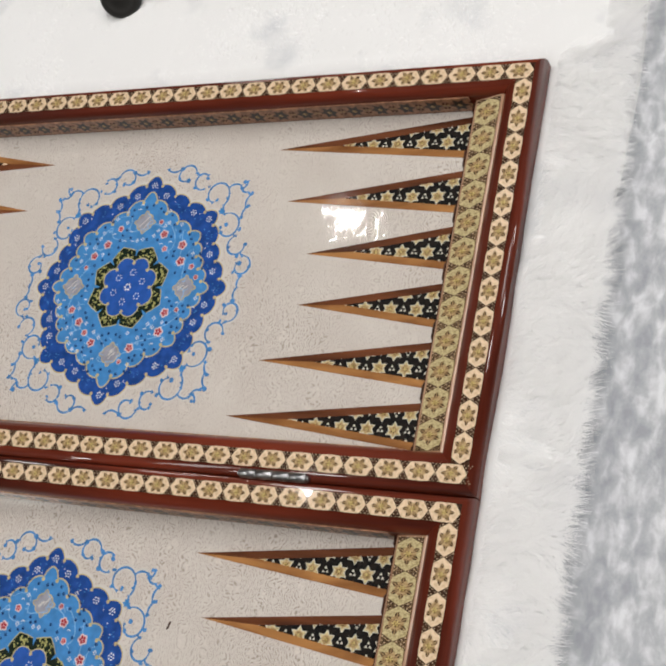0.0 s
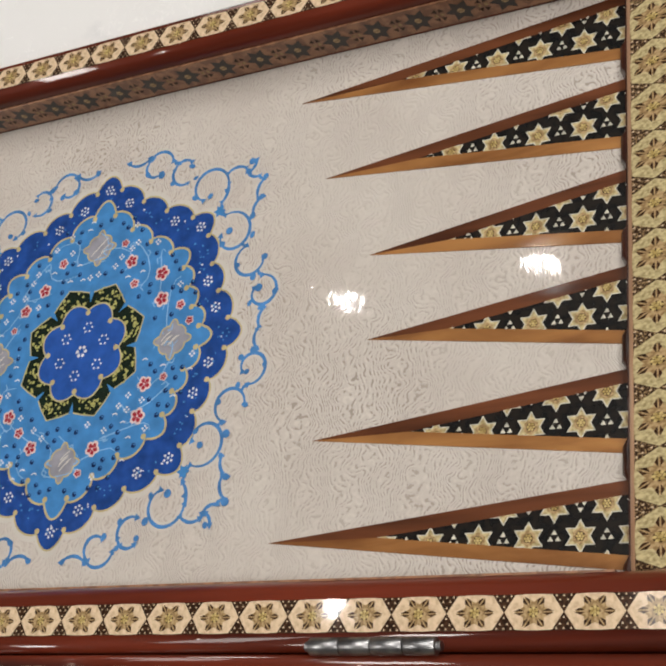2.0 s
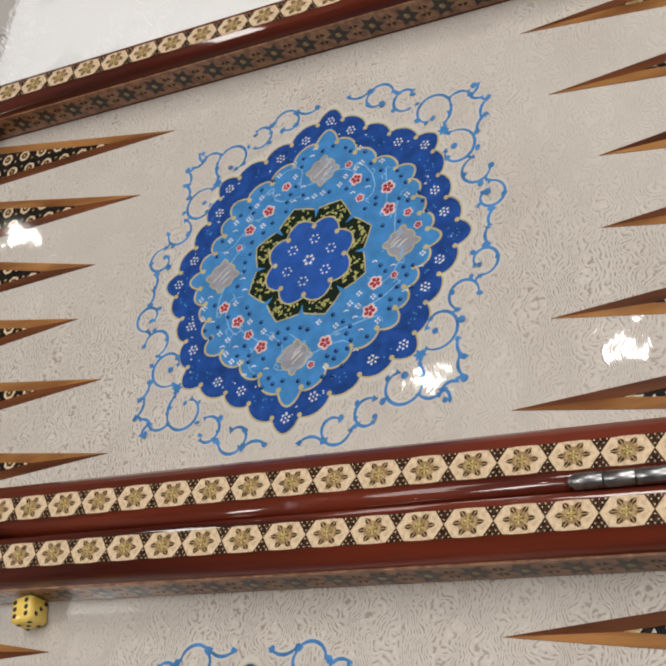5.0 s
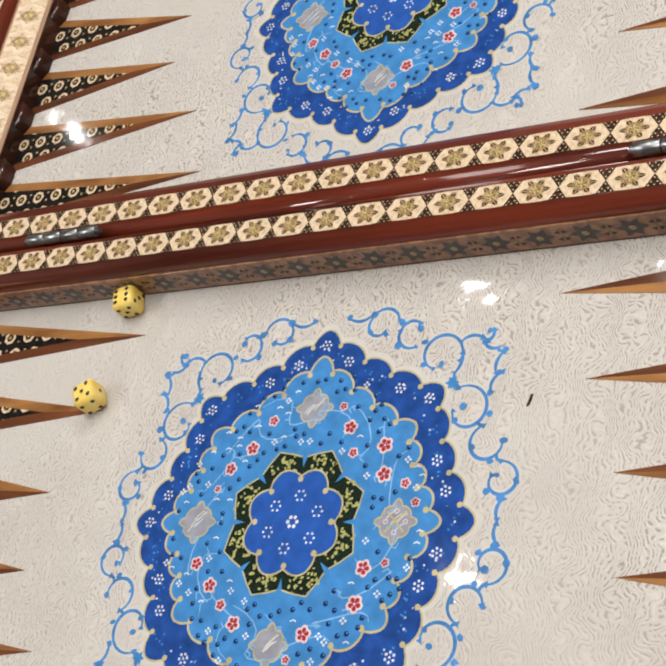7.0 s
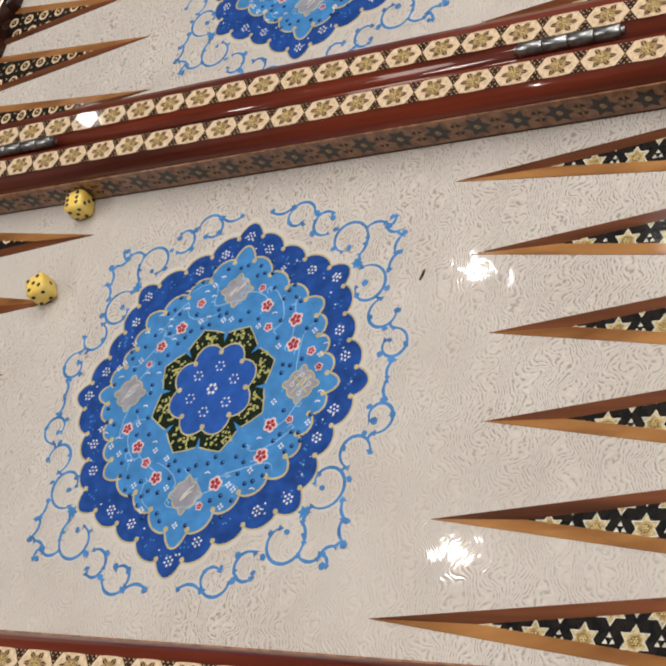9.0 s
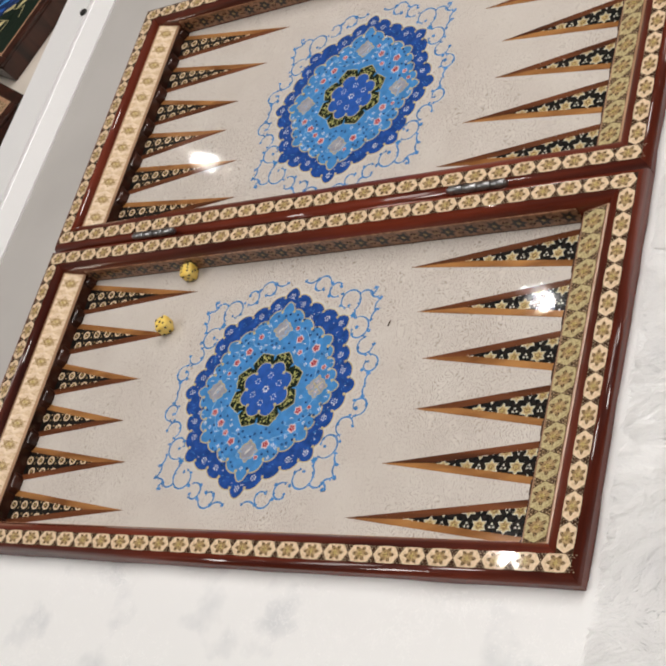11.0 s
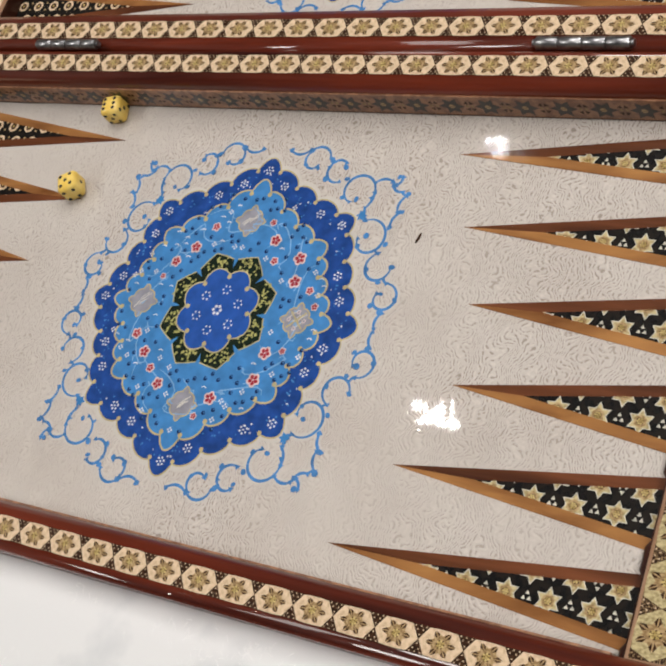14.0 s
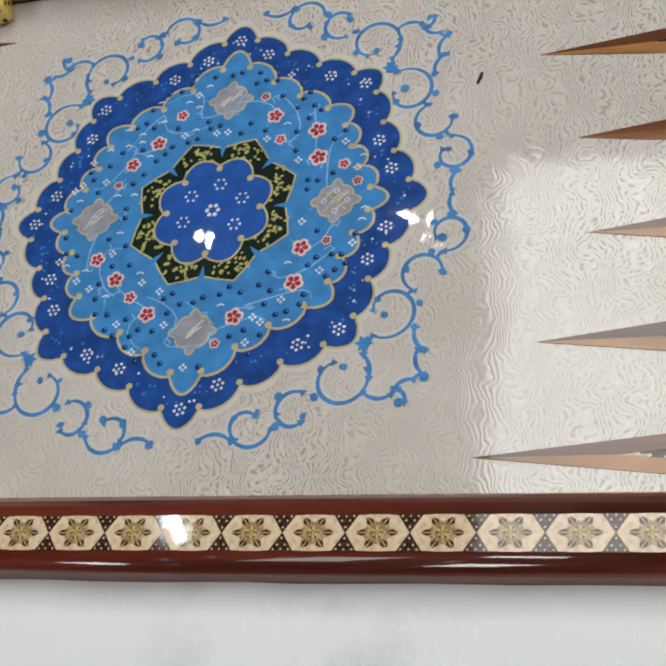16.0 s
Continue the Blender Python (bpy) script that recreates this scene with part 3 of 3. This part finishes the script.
def medallion(cx, cy, seed):
    r = random.Random(seed)
    s = Sheet()
    outer, cusps, tops = lobed(eight(0.0752, 0.0503, 0.0490, 0.0688), 4, 0.0031, 0.035)
    halo = [Vector(p) * 1.035 for p in outer]
    s.poly([tuple(p) for p in halo], 0.00006, HALO)
    s.poly([tuple(p) for p in outer], 0.00012, BLUE)
    s.ribbon(outer, 0.0007, 0.00018, GOLD, closed=True)
    for c in cusps:
        s.disc(c.x * 0.985, c.y * 0.985, 0.0011, 0.00022, GOLD, 8)
    for k, p in enumerate(tops):
        q = p * 0.955
        if k % 3 != 2:
            for i in range(6):
                a = i * 1.047 + k
                s.disc(q.x + 0.0017 * math.cos(a), q.y + 0.0017 * math.sin(a), 0.00055, 0.00020, WHITE, 6)
            s.disc(q.x, q.y, 0.0005, 0.00020, WHITE, 6)
        else:
            for i in range(3):
                s.disc(q.x + r.uniform(-0.002, 0.002), q.y + r.uniform(-0.002, 0.002), 0.0004, 0.00020, SKY, 6)
    for k in range(150):
        a = r.uniform(0, 2 * math.pi)
        edge = outer[int(a / (2 * math.pi) * len(outer)) % len(outer)]
        q = Vector(edge) * r.uniform(0.86, 0.94)
        s.disc(q.x, q.y, r.uniform(0.0003, 0.0005), 0.00019, SKY if k % 3 else WHITE, 6)
    inner, cusps, tops = lobed(eight(0.0640, 0.0416, 0.0348, 0.0562), 4, 0.0029, 0.03)
    s.poly([tuple(p) for p in inner], 0.00024, SKY)
    s.ribbon(inner, 0.0009, 0.00030, GOLD, closed=True)
    for c in cusps:
        s.disc(c.x * 0.975, c.y * 0.975, 0.0012, 0.00034, GOLD, 8)
    # inner light arcs and the four grey cartouches
    for ax, ay, b in ((0, 0.0445, 0.0072), (0, -0.0445, 0.0072), (0.0415, 0, 0.0075), (-0.0420, 0, 0.0075)):
        pts, _, _ = lobed([(ax, ay + b), (ax + b, ay), (ax, ay - b), (ax - b, ay)], 2, 0.0012)
        s.poly([tuple(p) for p in pts], 0.00030, GREY)
        s.ribbon(pts, 0.0006, 0.00034, GOLD, closed=True)
        for i in range(5):
            u, v = ax + r.uniform(-0.003, 0.003), ay + r.uniform(-0.003, 0.003)
            s.ribbon([(u - 0.0018, v - 0.0018), (u, v + 0.0004), (u + 0.0018, v + 0.0016)], 0.0004, 0.00036, HALO)
    if cy < 0:
        for turn in (1, -1):
            s.ribbon([(0.0415 - 0.0038, -0.0038 * turn), (0.0415 + 0.0038, 0.0038 * turn)], 0.0007, 0.00038, GOLD)
        for u, v in ((0, 0.0038), (0, -0.0038), (0.0038, 0), (-0.0038, 0)):
            s.disc(0.0415 + u, v, 0.0010, 0.00038, PINK, 8)
            s.disc(0.0415 + u, v, 0.0006, 0.00042, GREY, 8)
    # ring of dark leaves round the central rosette
    for k in range(8):
        a = math.pi / 8 + k * math.pi / 4
        c, w = Vector((math.cos(a), math.sin(a))), Vector((-math.sin(a), math.cos(a)))
        pts = [c * 0.0165 - w * 0.0075, c * 0.0235 - w * 0.0086, c * 0.0262 - w * 0.0050, c * 0.0292, c * 0.0262 + w * 0.0050, c * 0.0235 + w * 0.0086, c * 0.0165 + w * 0.0075]
        s.poly([tuple(p) for p in pts], 0.00030, GREEN)
        s.ribbon(pts[1:6], 0.0006, 0.00034, GOLD)
        for i in range(34):
            u, v = r.uniform(0.0185, 0.0265), r.uniform(-0.0058, 0.0058)
            p = c * u + w * v
            s.disc(p.x, p.y, r.uniform(0.0005, 0.0009), 0.00036, LEAFY, 6, 0.7, r.uniform(0, 3))
    ros, cusps, _ = lobed([(0.0188 * math.cos(-k * math.pi / 4 + 0.39), 0.0190 * math.sin(-k * math.pi / 4 + 0.39)) for k in range(8)], 1, 0.0026)
    s.poly([tuple(p) for p in ros], 0.00040, MID)
    s.ribbon(ros, 0.0007, 0.00044, GOLD, closed=True)
    for c in cusps:
        s.disc(c.x * 0.93, c.y * 0.93, 0.0012, 0.00048, GOLD, 8)
    for q in [(0, 0)] + [(0.0105 * math.cos(k * 1.047 + 0.4), 0.0100 * math.sin(k * 1.047 + 0.4)) for k in range(6)]:
        for i in range(6):
            a = i * 1.047
            big = 0.0008 if q == (0, 0) else 0.0005
            s.disc(q[0] + 0.0019 * math.cos(a), q[1] + 0.0019 * math.sin(a), big, 0.00046, WHITE, 6)
    # red flowers and dark dots in the light field
    taken = [(x / 1000, y / 1000, q / 1000 + 0.0016) for x, y, q in FLOWERS]
    for x, y, q in FLOWERS:
        flower(s, x / 1000, y / 1000, q / 1000 * 1.1, r.uniform(0, 6), 0.00032)
    taken += [(0, 0.0445, 0.009), (0, -0.0445, 0.009), (0.0415, 0, 0.009), (-0.042, 0, 0.009)]
    # pale winding stems behind the flowers
    for k in range(16):
        a = k * math.pi / 8 + 0.2
        base = Vector((math.cos(a) * 0.037, math.sin(a) * 0.041))
        stem = []
        for i in range(12):
            u = i / 11
            b = a + 0.55 * (u - 0.5) + 0.10 * math.sin(9 * u + k)
            reach = 0.0335 + 0.0125 * u + 0.0030 * math.sin(7 * u + 2 * k)
            stem.append((reach * math.cos(b), reach * 1.10 * math.sin(b)))
        s.ribbon(stem, 0.00055, 0.00027, STEM, taper=True)
        for i in (2, 5, 8):
            x, y = stem[i]
            s.ribbon([(x, y), (x + 0.0018 * math.cos(a + 1.2 + i), y + 0.0018 * math.sin(a + 1.2 + i)), (x + 0.0030 * math.cos(a + 2.0 + i), y + 0.0030 * math.sin(a + 2.0 + i))], 0.0006, 0.00028, STEM, taper=True)
    tries = 0
    while tries < 1500:
        tries += 1
        x, y = r.uniform(-0.055, 0.055), r.uniform(-0.058, 0.058)
        if abs(x) / 0.0565 + abs(y) / 0.0625 > 1.22 or abs(x) > 0.052 or abs(y) > 0.057 or math.hypot(x, y) < 0.0305 or abs(x) > 0.0385 and abs(y) > 0.030:
            continue
        if any(math.hypot(x - a, y - b) < c + 0.0013 for a, b, c in taken):
            continue
        kind = r.random()
        taken.append((x, y, 0.0018))
        if kind < 0.62:
            s.disc(x, y, 0.00105, 0.00032, NAVY, 8)
            s.disc(x + 0.0003, y + 0.0003, 0.0004, 0.00036, SKY, 6)
        elif kind < 0.85:
            for i in range(4):
                s.disc(x + 0.0009 * math.cos(i * 1.57), y + 0.0009 * math.sin(i * 1.57), 0.0005, 0.00032, WHITE, 6)
        else:
            s.ribbon([(x - 0.0012, y), (x, y + 0.0006), (x + 0.0012, y)], 0.0005, 0.00032, WHITE)
    return s


def scroll(cx, cy, r, a0, sweep, curl=0.55, n=16):
    """A spiral of vine in millimetres: centre, radius, first angle and sweep in degrees; it tightens towards its end."""
    return [((cx + r * (1 - (1 - curl) * (k / n) ** 1.5) * math.cos(math.radians(a0 + sweep * k / n))) / 1000, (cy + r * (1 - (1 - curl) * (k / n) ** 1.5) * math.sin(math.radians(a0 + sweep * k / n))) / 1000) for k in range(n + 1)]


def vine():
    """One quarter of the vine border, as runs of points and the beads on them."""
    runs = [
        scroll(12.5, 86.0, 7.0, 225, 95, 1.0, 8), scroll(23.5, 77.0, 6.4, 150, -140, 1.0, 10), scroll(22.0, 76.5, 5.2, 120, 190, 0.75),
        scroll(36.5, 71.5, 6.0, 130, 160, 0.9, 12), scroll(36.0, 72.5, 5.0, 170, -120, 0.9, 10),
        scroll(49.5, 62.5, 8.4, -20, 265, 0.72, 22), scroll(49.0, 61.0, 9.2, 10, -52, 1.0, 8),
        scroll(61.5, 63.0, 6.2, 140, -85, 1.0, 8), scroll(70.5, 68.5, 5.2, 205, 75, 1.0, 8), scroll(64.5, 71.0, 5.4, -60, 55, 0.9, 6),
        scroll(78.0, 56.5, 6.6, 125, 80, 1.0, 8), scroll(76.5, 48.5, 6.0, 110, 90, 1.0, 8),
        scroll(62.0, 40.5, 9.2, 115, -290, 0.50, 24), scroll(72.0, 28.0, 6.6, 110, 250, 0.85, 20),
        scroll(78.5, 14.5, 6.6, 95, -300, 0.55, 22), scroll(84.0, 3.5, 5.6, 130, 80, 1.0, 8),
    ]
    beads = [(8, 81), (18, 74), (25, 72.5), (18.5, 81.5), (31, 67.5), (39.3, 73.8), (31.2, 77), (43, 59), (50, 58.5), (42, 68), (67.5, 70.5), (74.5, 62.8), (73.5, 54), (70.5, 46.5),
             (66, 66.5), (58.5, 36.5), (61, 41.8), (71.5, 38.5), (66.5, 26.5), (78, 28.5), (74, 21), (84.3, 14), (74, 10.5), (77, 16.2), (79, 8)]
    return runs, beads


def border(cx, cy, seed):
    s = Sheet()
    r = random.Random(seed)
    runs, beads = vine()
    for sx in (1, -1):
        for sy in (1, -1):
            wob = lambda: r.uniform(0.985, 1.015)
            fx, fy = sx * wob() * 0.985, sy * wob()
            for run in runs:
                pts = [(x * fx, y * fy) for x, y in run]
                s.ribbon(pts, 0.0034, 0.00006, HALO)
                s.ribbon(pts, 0.0014, 0.00014, VINE, taper=True)
            for k, run in enumerate(runs):
                for end in (run[0], run[-1]):
                    x, y = end[0] * fx, end[1] * fy
                    s.disc(x, y, r.uniform(0.0013, 0.0017), 0.00018, VINE, 3, 1.0, r.uniform(0, 3))
                near = min((q for j, other in enumerate(runs) if j != k for q in other), key=lambda q: math.dist(q, run[0]))
                if 0.0008 < math.dist(near, run[0]) < 0.009:
                    a, b = Vector(run[0]), Vector(near)
                    bow = (a + b) / 2 + Vector((a.y - b.y, b.x - a.x)) * 0.18
                    s.ribbon([(p.x * fx, p.y * fy) for p in (a, (a + bow * 2) / 3, bow, (b + bow * 2) / 3, b)], 0.0012, 0.00014, VINE)
            for x, y in beads:
                s.disc(x * fx / 1000, y * fy / 1000, r.uniform(0.0012, 0.0017), 0.00018, VINE, 8, r.uniform(0.6, 1.0), r.uniform(0, 3))
            s.poly([(0.0555 * fx + x, 0.051 * fy + y) for x, y in ring_star(6, 0.0029, 0.0016)], 0.00020, SKY)
    return s


for top in (True, False):
    # one tray of the folding board
    ya, yb = (0.0003, D) if top else (-D, -0.0003)
    yin0, yin1 = ya + RAIL, yb - RAIL
    sides = (
        ("end_rail", (W, ya), (W, yb), (-1, 0), MAHOGANY_Y), ("end_rail", (-W, yb), (-W, ya), (1, 0), MAHOGANY_Y),
        ("long_rail", (W, yb), (-W, yb), (0, -1), MAHOGANY_X), ("long_rail", (-W, ya), (W, ya), (0, 1), MAHOGANY_X),
    )
    for name, a, b, inw, material in sides:
        ob = rail(name, a, b, inw, material)
        n = Vector(inw)
        d = (Vector(b) - Vector(a)).normalized()
        va, vb = Vector(a) + n * CENTRE + d * (CENTRE - STRIP / 2), Vector(b) + n * CENTRE - d * (CENTRE - STRIP / 2)
        if name == "end_rail":
            va, vb = va + d * STRIP, vb - d * STRIP
        strip_on(ob, va, vb, 29 if name == "long_rail" else 13)
        if name == "long_rail":
            inner = (Vector(a) + Vector(b)) / 2 + n * (RAIL + 0.0004)
            face = 0 if inw[1] > 0 else 180
            m = pose(inner.x, inner.y, 0.0084, 0, 0, face) @ pose(0, 0, 0, -90, 0, 0)
            part("wall_band", box(-0.207, 0.207, -0.0066, 0.0066, -0.0004, 0.0004), BAND, ob, "brown inlaid wall band", m)
            for k in range(25):
                put("flower_inlay", FLOWER, ob, m @ pose(-0.2 + k * 0.01667, 0, 0.0005) @ Matrix.Diagonal((1.12, 1.12, 1, 1)))
    part("floor_panel", box(-W + RAIL - 0.0005, W - RAIL + 0.0005, yin0 - 0.0005, yin1 + 0.0005, ZB, 0.0), LACQUER, board, "cream lacquered playing surface with wrinkled varnish")
    pitch = (yin1 - yin0) / 6
    for side in (1, -1):
        # sloping ledge with bays at the points and cusps between them
        xo, xi = side * (W - RAIL), side * 0.2100
        prof = [(xo, 0.0), (xo, 0.0158), (xo - side * 0.0012, 0.0160), (xi + side * 0.0008, 0.0106), (xi, 0.0098), (xi, 0.0)]
        bm = bmesh.new()
        ea = [bm.verts.new((u, yin0, w)) for u, w in prof]
        eb = [bm.verts.new((u, yin1, w)) for u, w in prof]
        for i in range(6):
            bm.faces.new((ea[i], ea[(i + 1) % 6], eb[(i + 1) % 6], eb[i]))
        bm.faces.new(ea[::-1])
        bm.faces.new(eb)
        bmesh.ops.recalc_face_normals(bm, faces=bm.faces[:])
        ledge = part("ledge", bm, EDGE, board, "sloping inlaid ledge with scalloped bays")
        wall = sorted((xi, xi - side * 0.0006))
        part("bay_wall", box(*wall, yin0, yin1, 0.0, 0.0096), ROSEWOOD, ledge, "dark lacquered bay wall")
        xm = (xo - side * 0.0012 + xi + side * 0.0008) / 2
        slope = math.degrees(math.atan2(0.0054, abs(xo - xi) - 0.002))
        # Left ledge gets paler cells and ground, its lamp sheen put into the colour.
        strip_on(ledge, (xm, yin0 + 0.001), (xm, yin1 - 0.001), 12, 0.01345, 0.0162, LEDGE_STAR if side > 0 else LIT_STAR, slope * side * -1, MESHED if side > 0 else CREAM)
        for k in range(7):
            yc = yin0 + pitch * k
            half = 0.0066
            pts = []
            for f in (1.0, 0.72, 0.55, 0.48, 0.44):
                pts.append((half * f * 1.35, (1.0 - f) / 0.56))
            bm = bmesh.new()
            rows = []
            for zz, grow in ((0.0, 1.0), (0.0048, 0.95), (0.0068, 0.75), (0.0078, 0.4)):
                ring = []
                for w, u in pts:
                    ring.append((xi - side * 0.0038 * u * grow, yc + w))
                for w, u in pts[::-1]:
                    ring.append((xi - side * 0.0038 * u * grow, yc - w))
                rows.append([bm.verts.new((x, min(max(y, yin0), yin1), zz)) for x, y in ring])
            for a, b in zip(rows, rows[1:]):
                for i in range(len(a)):
                    f = bm.faces.new((a[i], a[(i + 1) % len(a)], b[(i + 1) % len(a)], b[i]))
                    f.smooth = True
            bm.faces.new(rows[-1])
            bmesh.ops.recalc_face_normals(bm, faces=bm.faces[:])
            part("cusp", bm, ROSEWOOD, ledge, "dark carved cusp between two bays")
        tips = TIPS[("u" if top else "l") + ("r" if side > 0 else "l")]
        for k in range(6):
            board_point(tips[k], yin1 - pitch * (k + 0.5), side, side < 0)
    cx, cy = (-0.0030, 0.1165) if top else (-0.0022, -0.1243)
    put("medallion", medallion(cx, cy, 3 if top else 8).mesh("medallion"), board, pose(cx, cy, 0.0001), "blue painted medallion with red flowers and gold outlines")
    put("vine_border", border(cx, cy, 5 if top else 6).mesh("vine_border"), board, pose(cx, cy, 0.0001), "pale blue painted vine scrolls round the medallion")

# a short dark chip in the lacquer
s = Sheet()
s.ribbon([(-0.0006, -0.0022), (0.0002, 0), (0.0008, 0.0024)], 0.0013, 0.0002, BROWN, taper=True)
put("lacquer_chip", s.mesh("lacquer_chip"), board, pose(0.0829, -0.0812, 0), "short dark scratch in the lacquer")

for hx in (0.1388, -0.1375):
    bm = bmesh.new()
    for k in range(4):
        bmesh.ops.create_cone(bm, segments=18, radius1=0.0026, radius2=0.0026, depth=0.0098, cap_ends=True, matrix=pose(hx - 0.015 + 0.010 * k, 0.0008, H + 0.0006, 0, 90, 0))
    bmesh.ops.bevel(bm, geom=[e for e in bm.edges if e.is_manifold and e.calc_face_angle(0) > 1.0], offset=0.0003, segments=1, affect="EDGES")
    hinge = part("hinge", bm, STEEL, board, "worn steel barrel hinge")
    for f in hinge.data.polygons:
        f.use_smooth = True
    bm = bmesh.new()
    bmesh.ops.create_cone(bm, segments=12, radius1=0.0015, radius2=0.0015, depth=0.0425, cap_ends=True, matrix=pose(hx, 0.0008, H + 0.0006, 0, 90, 0))
    part("hinge_pin", bm, STEEL, hinge)


# ---- dice ----
SPOTS = {1: [(0, 0)], 2: [(-1, -1), (1, 1)], 3: [(-1, -1), (0, 0), (1, 1)], 4: [(-1, -1), (1, 1), (-1, 1), (1, -1)], 5: [(-1, -1), (1, 1), (-1, 1), (1, -1), (0, 0)], 6: [(-1, -1), (-1, 0), (-1, 1), (1, -1), (1, 0), (1, 1)]}


def die(x, y, turn, faces):
    a = 0.0110
    ob = tagged(new("die"), "yellow bone die with black pips lying on the board", "die", "dice on the board")
    ob.matrix_basis = pose(x, y, a / 2 + 0.0002, 0, 0, turn)
    bm = box(-a / 2, a / 2, -a / 2, a / 2, -a / 2, a / 2, 0.0026, 5)
    body = part("body", bm, DIE, ob)
    for f in body.data.polygons:
        f.use_smooth = True
    turns = {"top": pose(0, 0, 0), "bottom": pose(0, 0, 0, 180), "right": pose(0, 0, 0, 0, 90), "left": pose(0, 0, 0, 0, -90), "front": pose(0, 0, 0, 90), "back": pose(0, 0, 0, -90)}
    for where, n in faces.items():
        for u, v in SPOTS[n]:
            bm = bmesh.new()
            bmesh.ops.create_uvsphere(bm, u_segments=10, v_segments=6, radius=0.0010, matrix=Matrix.Diagonal((1, 1, 0.22, 1)))
            part("pip", bm, PIP, ob, "", turns[where] @ pose(u * 0.0027, v * 0.0027, a / 2))


die(-0.1030, -0.0275, 12, {"top": 6, "bottom": 1, "right": 3, "left": 4, "front": 5, "back": 2})
die(-0.1100, -0.0716, 28, {"top": 5, "bottom": 2, "right": 1, "left": 6, "front": 4, "back": 3})


# ---- playing pieces on the fur ----
def piece(x, y, z, tilt, turn, material, label):
    bm = bmesh.new()
    prof = [(0.0, -0.0045), (0.011, -0.0045), (0.0145, -0.0025), (0.015, 0.0), (0.0140, 0.0028), (0.0115, 0.0042), (0.0095, 0.0034), (0.0060, 0.0036), (0.0, 0.0046)]
    n = 28
    rows = [[bm.verts.new((r * math.cos(2 * math.pi * k / n), r * math.sin(2 * math.pi * k / n), w)) for k in range(n)] for r, w in prof[1:-1]]
    lo, hi = bm.verts.new((0, 0, prof[0][1])), bm.verts.new((0, 0, prof[-1][1]))
    for a, b in zip(rows, rows[1:]):
        for k in range(n):
            bm.faces.new((a[k], a[(k + 1) % n], b[(k + 1) % n], b[k])).smooth = True
    for k in range(n):
        bm.faces.new((lo, rows[0][(k + 1) % n], rows[0][k]))
        bm.faces.new((hi, rows[-1][k], rows[-1][(k + 1) % n]))
    ob = part("playing_piece", bm, material, None, "", pose(x, y, z, tilt, 0, turn))
    return tagged(ob, label, "game piece", "playing pieces on the fur")


piece(-0.0600, 0.3240, 0.0170, 50, 20, PIP, "black turned wooden playing piece on the fur")
piece(-0.0280, 0.3400, 0.0130, 15, 60, PIP, "black turned wooden playing piece on the fur")
piece(-0.0010, 0.3350, 0.0130, 20, -30, PIP, "black turned wooden playing piece beside a pale one")
piece(-0.0130, 0.3540, 0.0140, 25, 10, PALE, "pale turned wooden playing piece between black ones")


# ---- boxes on the side shelf ----
def lidded_box(m, sx, sy, hz, lid, label, painted):
    ob = tagged(new("inlaid_box"), label, "box", "boxes on the side shelf")
    ob.matrix_basis = m
    part("body", box(-sx, sx, -sy, sy, 0, hz - 0.004, 0.0015), ROSEWOOD, ob)
    for name, b in (("lid_rail", (-sx, sx, -sy, -sy + 0.012)), ("lid_rail", (-sx, sx, sy - 0.012, sy)), ("lid_rail", (-sx, -sx + 0.012, -sy + 0.012, sy - 0.012)), ("lid_rail", (sx - 0.012, sx, -sy + 0.012, sy - 0.012))):
        part(name, box(*b, hz - 0.004, hz, 0.0012), ROSEWOOD, ob)
    g = 0.012
    for b in ((-sx + g, sx - g, -sy + g, -sy + g + 0.004), (-sx + g, sx - g, sy - g - 0.004, sy - g), (-sx + g, -sx + g + 0.004, -sy + g + 0.004, sy - g - 0.004), (sx - g - 0.004, sx - g, -sy + g + 0.004, sy - g - 0.004)):
        part("edge_line", box(*b, hz - 0.004, hz - 0.0012), EDGE, ob, "pale inlaid edge line")
    top = part("lid_panel", box(-sx + g + 0.004, sx - g - 0.004, -sy + g + 0.004, sy - g - 0.004, hz - 0.004, hz - 0.0018), lid, ob)
    if painted:
        s = Sheet()
        for k, (r0, material) in enumerate(((0.060, GOLD), (0.058, GREEN), (0.046, GOLD), (0.0445, NAVY), (0.036, MID), (0.033, NAVY), (0.026, SKY), (0.020, NAVY), (0.013, SKY))):
            s.poly(ring_star(8, r0, r0 * 0.86, 0.2 * k), 0.0001 + 0.00005 * k, material)
        for k in range(16):
            a = k * 0.393
            s.ribbon([(0.05 * math.cos(a), 0.05 * math.sin(a)), (0.062 * math.cos(a + 0.2), 0.062 * math.sin(a + 0.2)), (0.07 * math.cos(a), 0.07 * math.sin(a))], 0.0012, 0.0006, GOLD)
        put("painted_rosette", s.mesh("painted_rosette"), top, pose(0.061, -0.071, hz - 0.0018), "blue and gold painted rosette")
    return ob


lidded_box(pose(-0.5635, 0.193, -0.060, 0, 0, -28), 0.11, 0.085, 0.050, BURL, "small closed box with a mosaic inlaid lid", False)
lidded_box(pose(-0.617, 0.502, -0.060, 0, 0, -22), 0.16, 0.16, 0.026, GREEN, "dark painted box with a blue rosette lid", True)
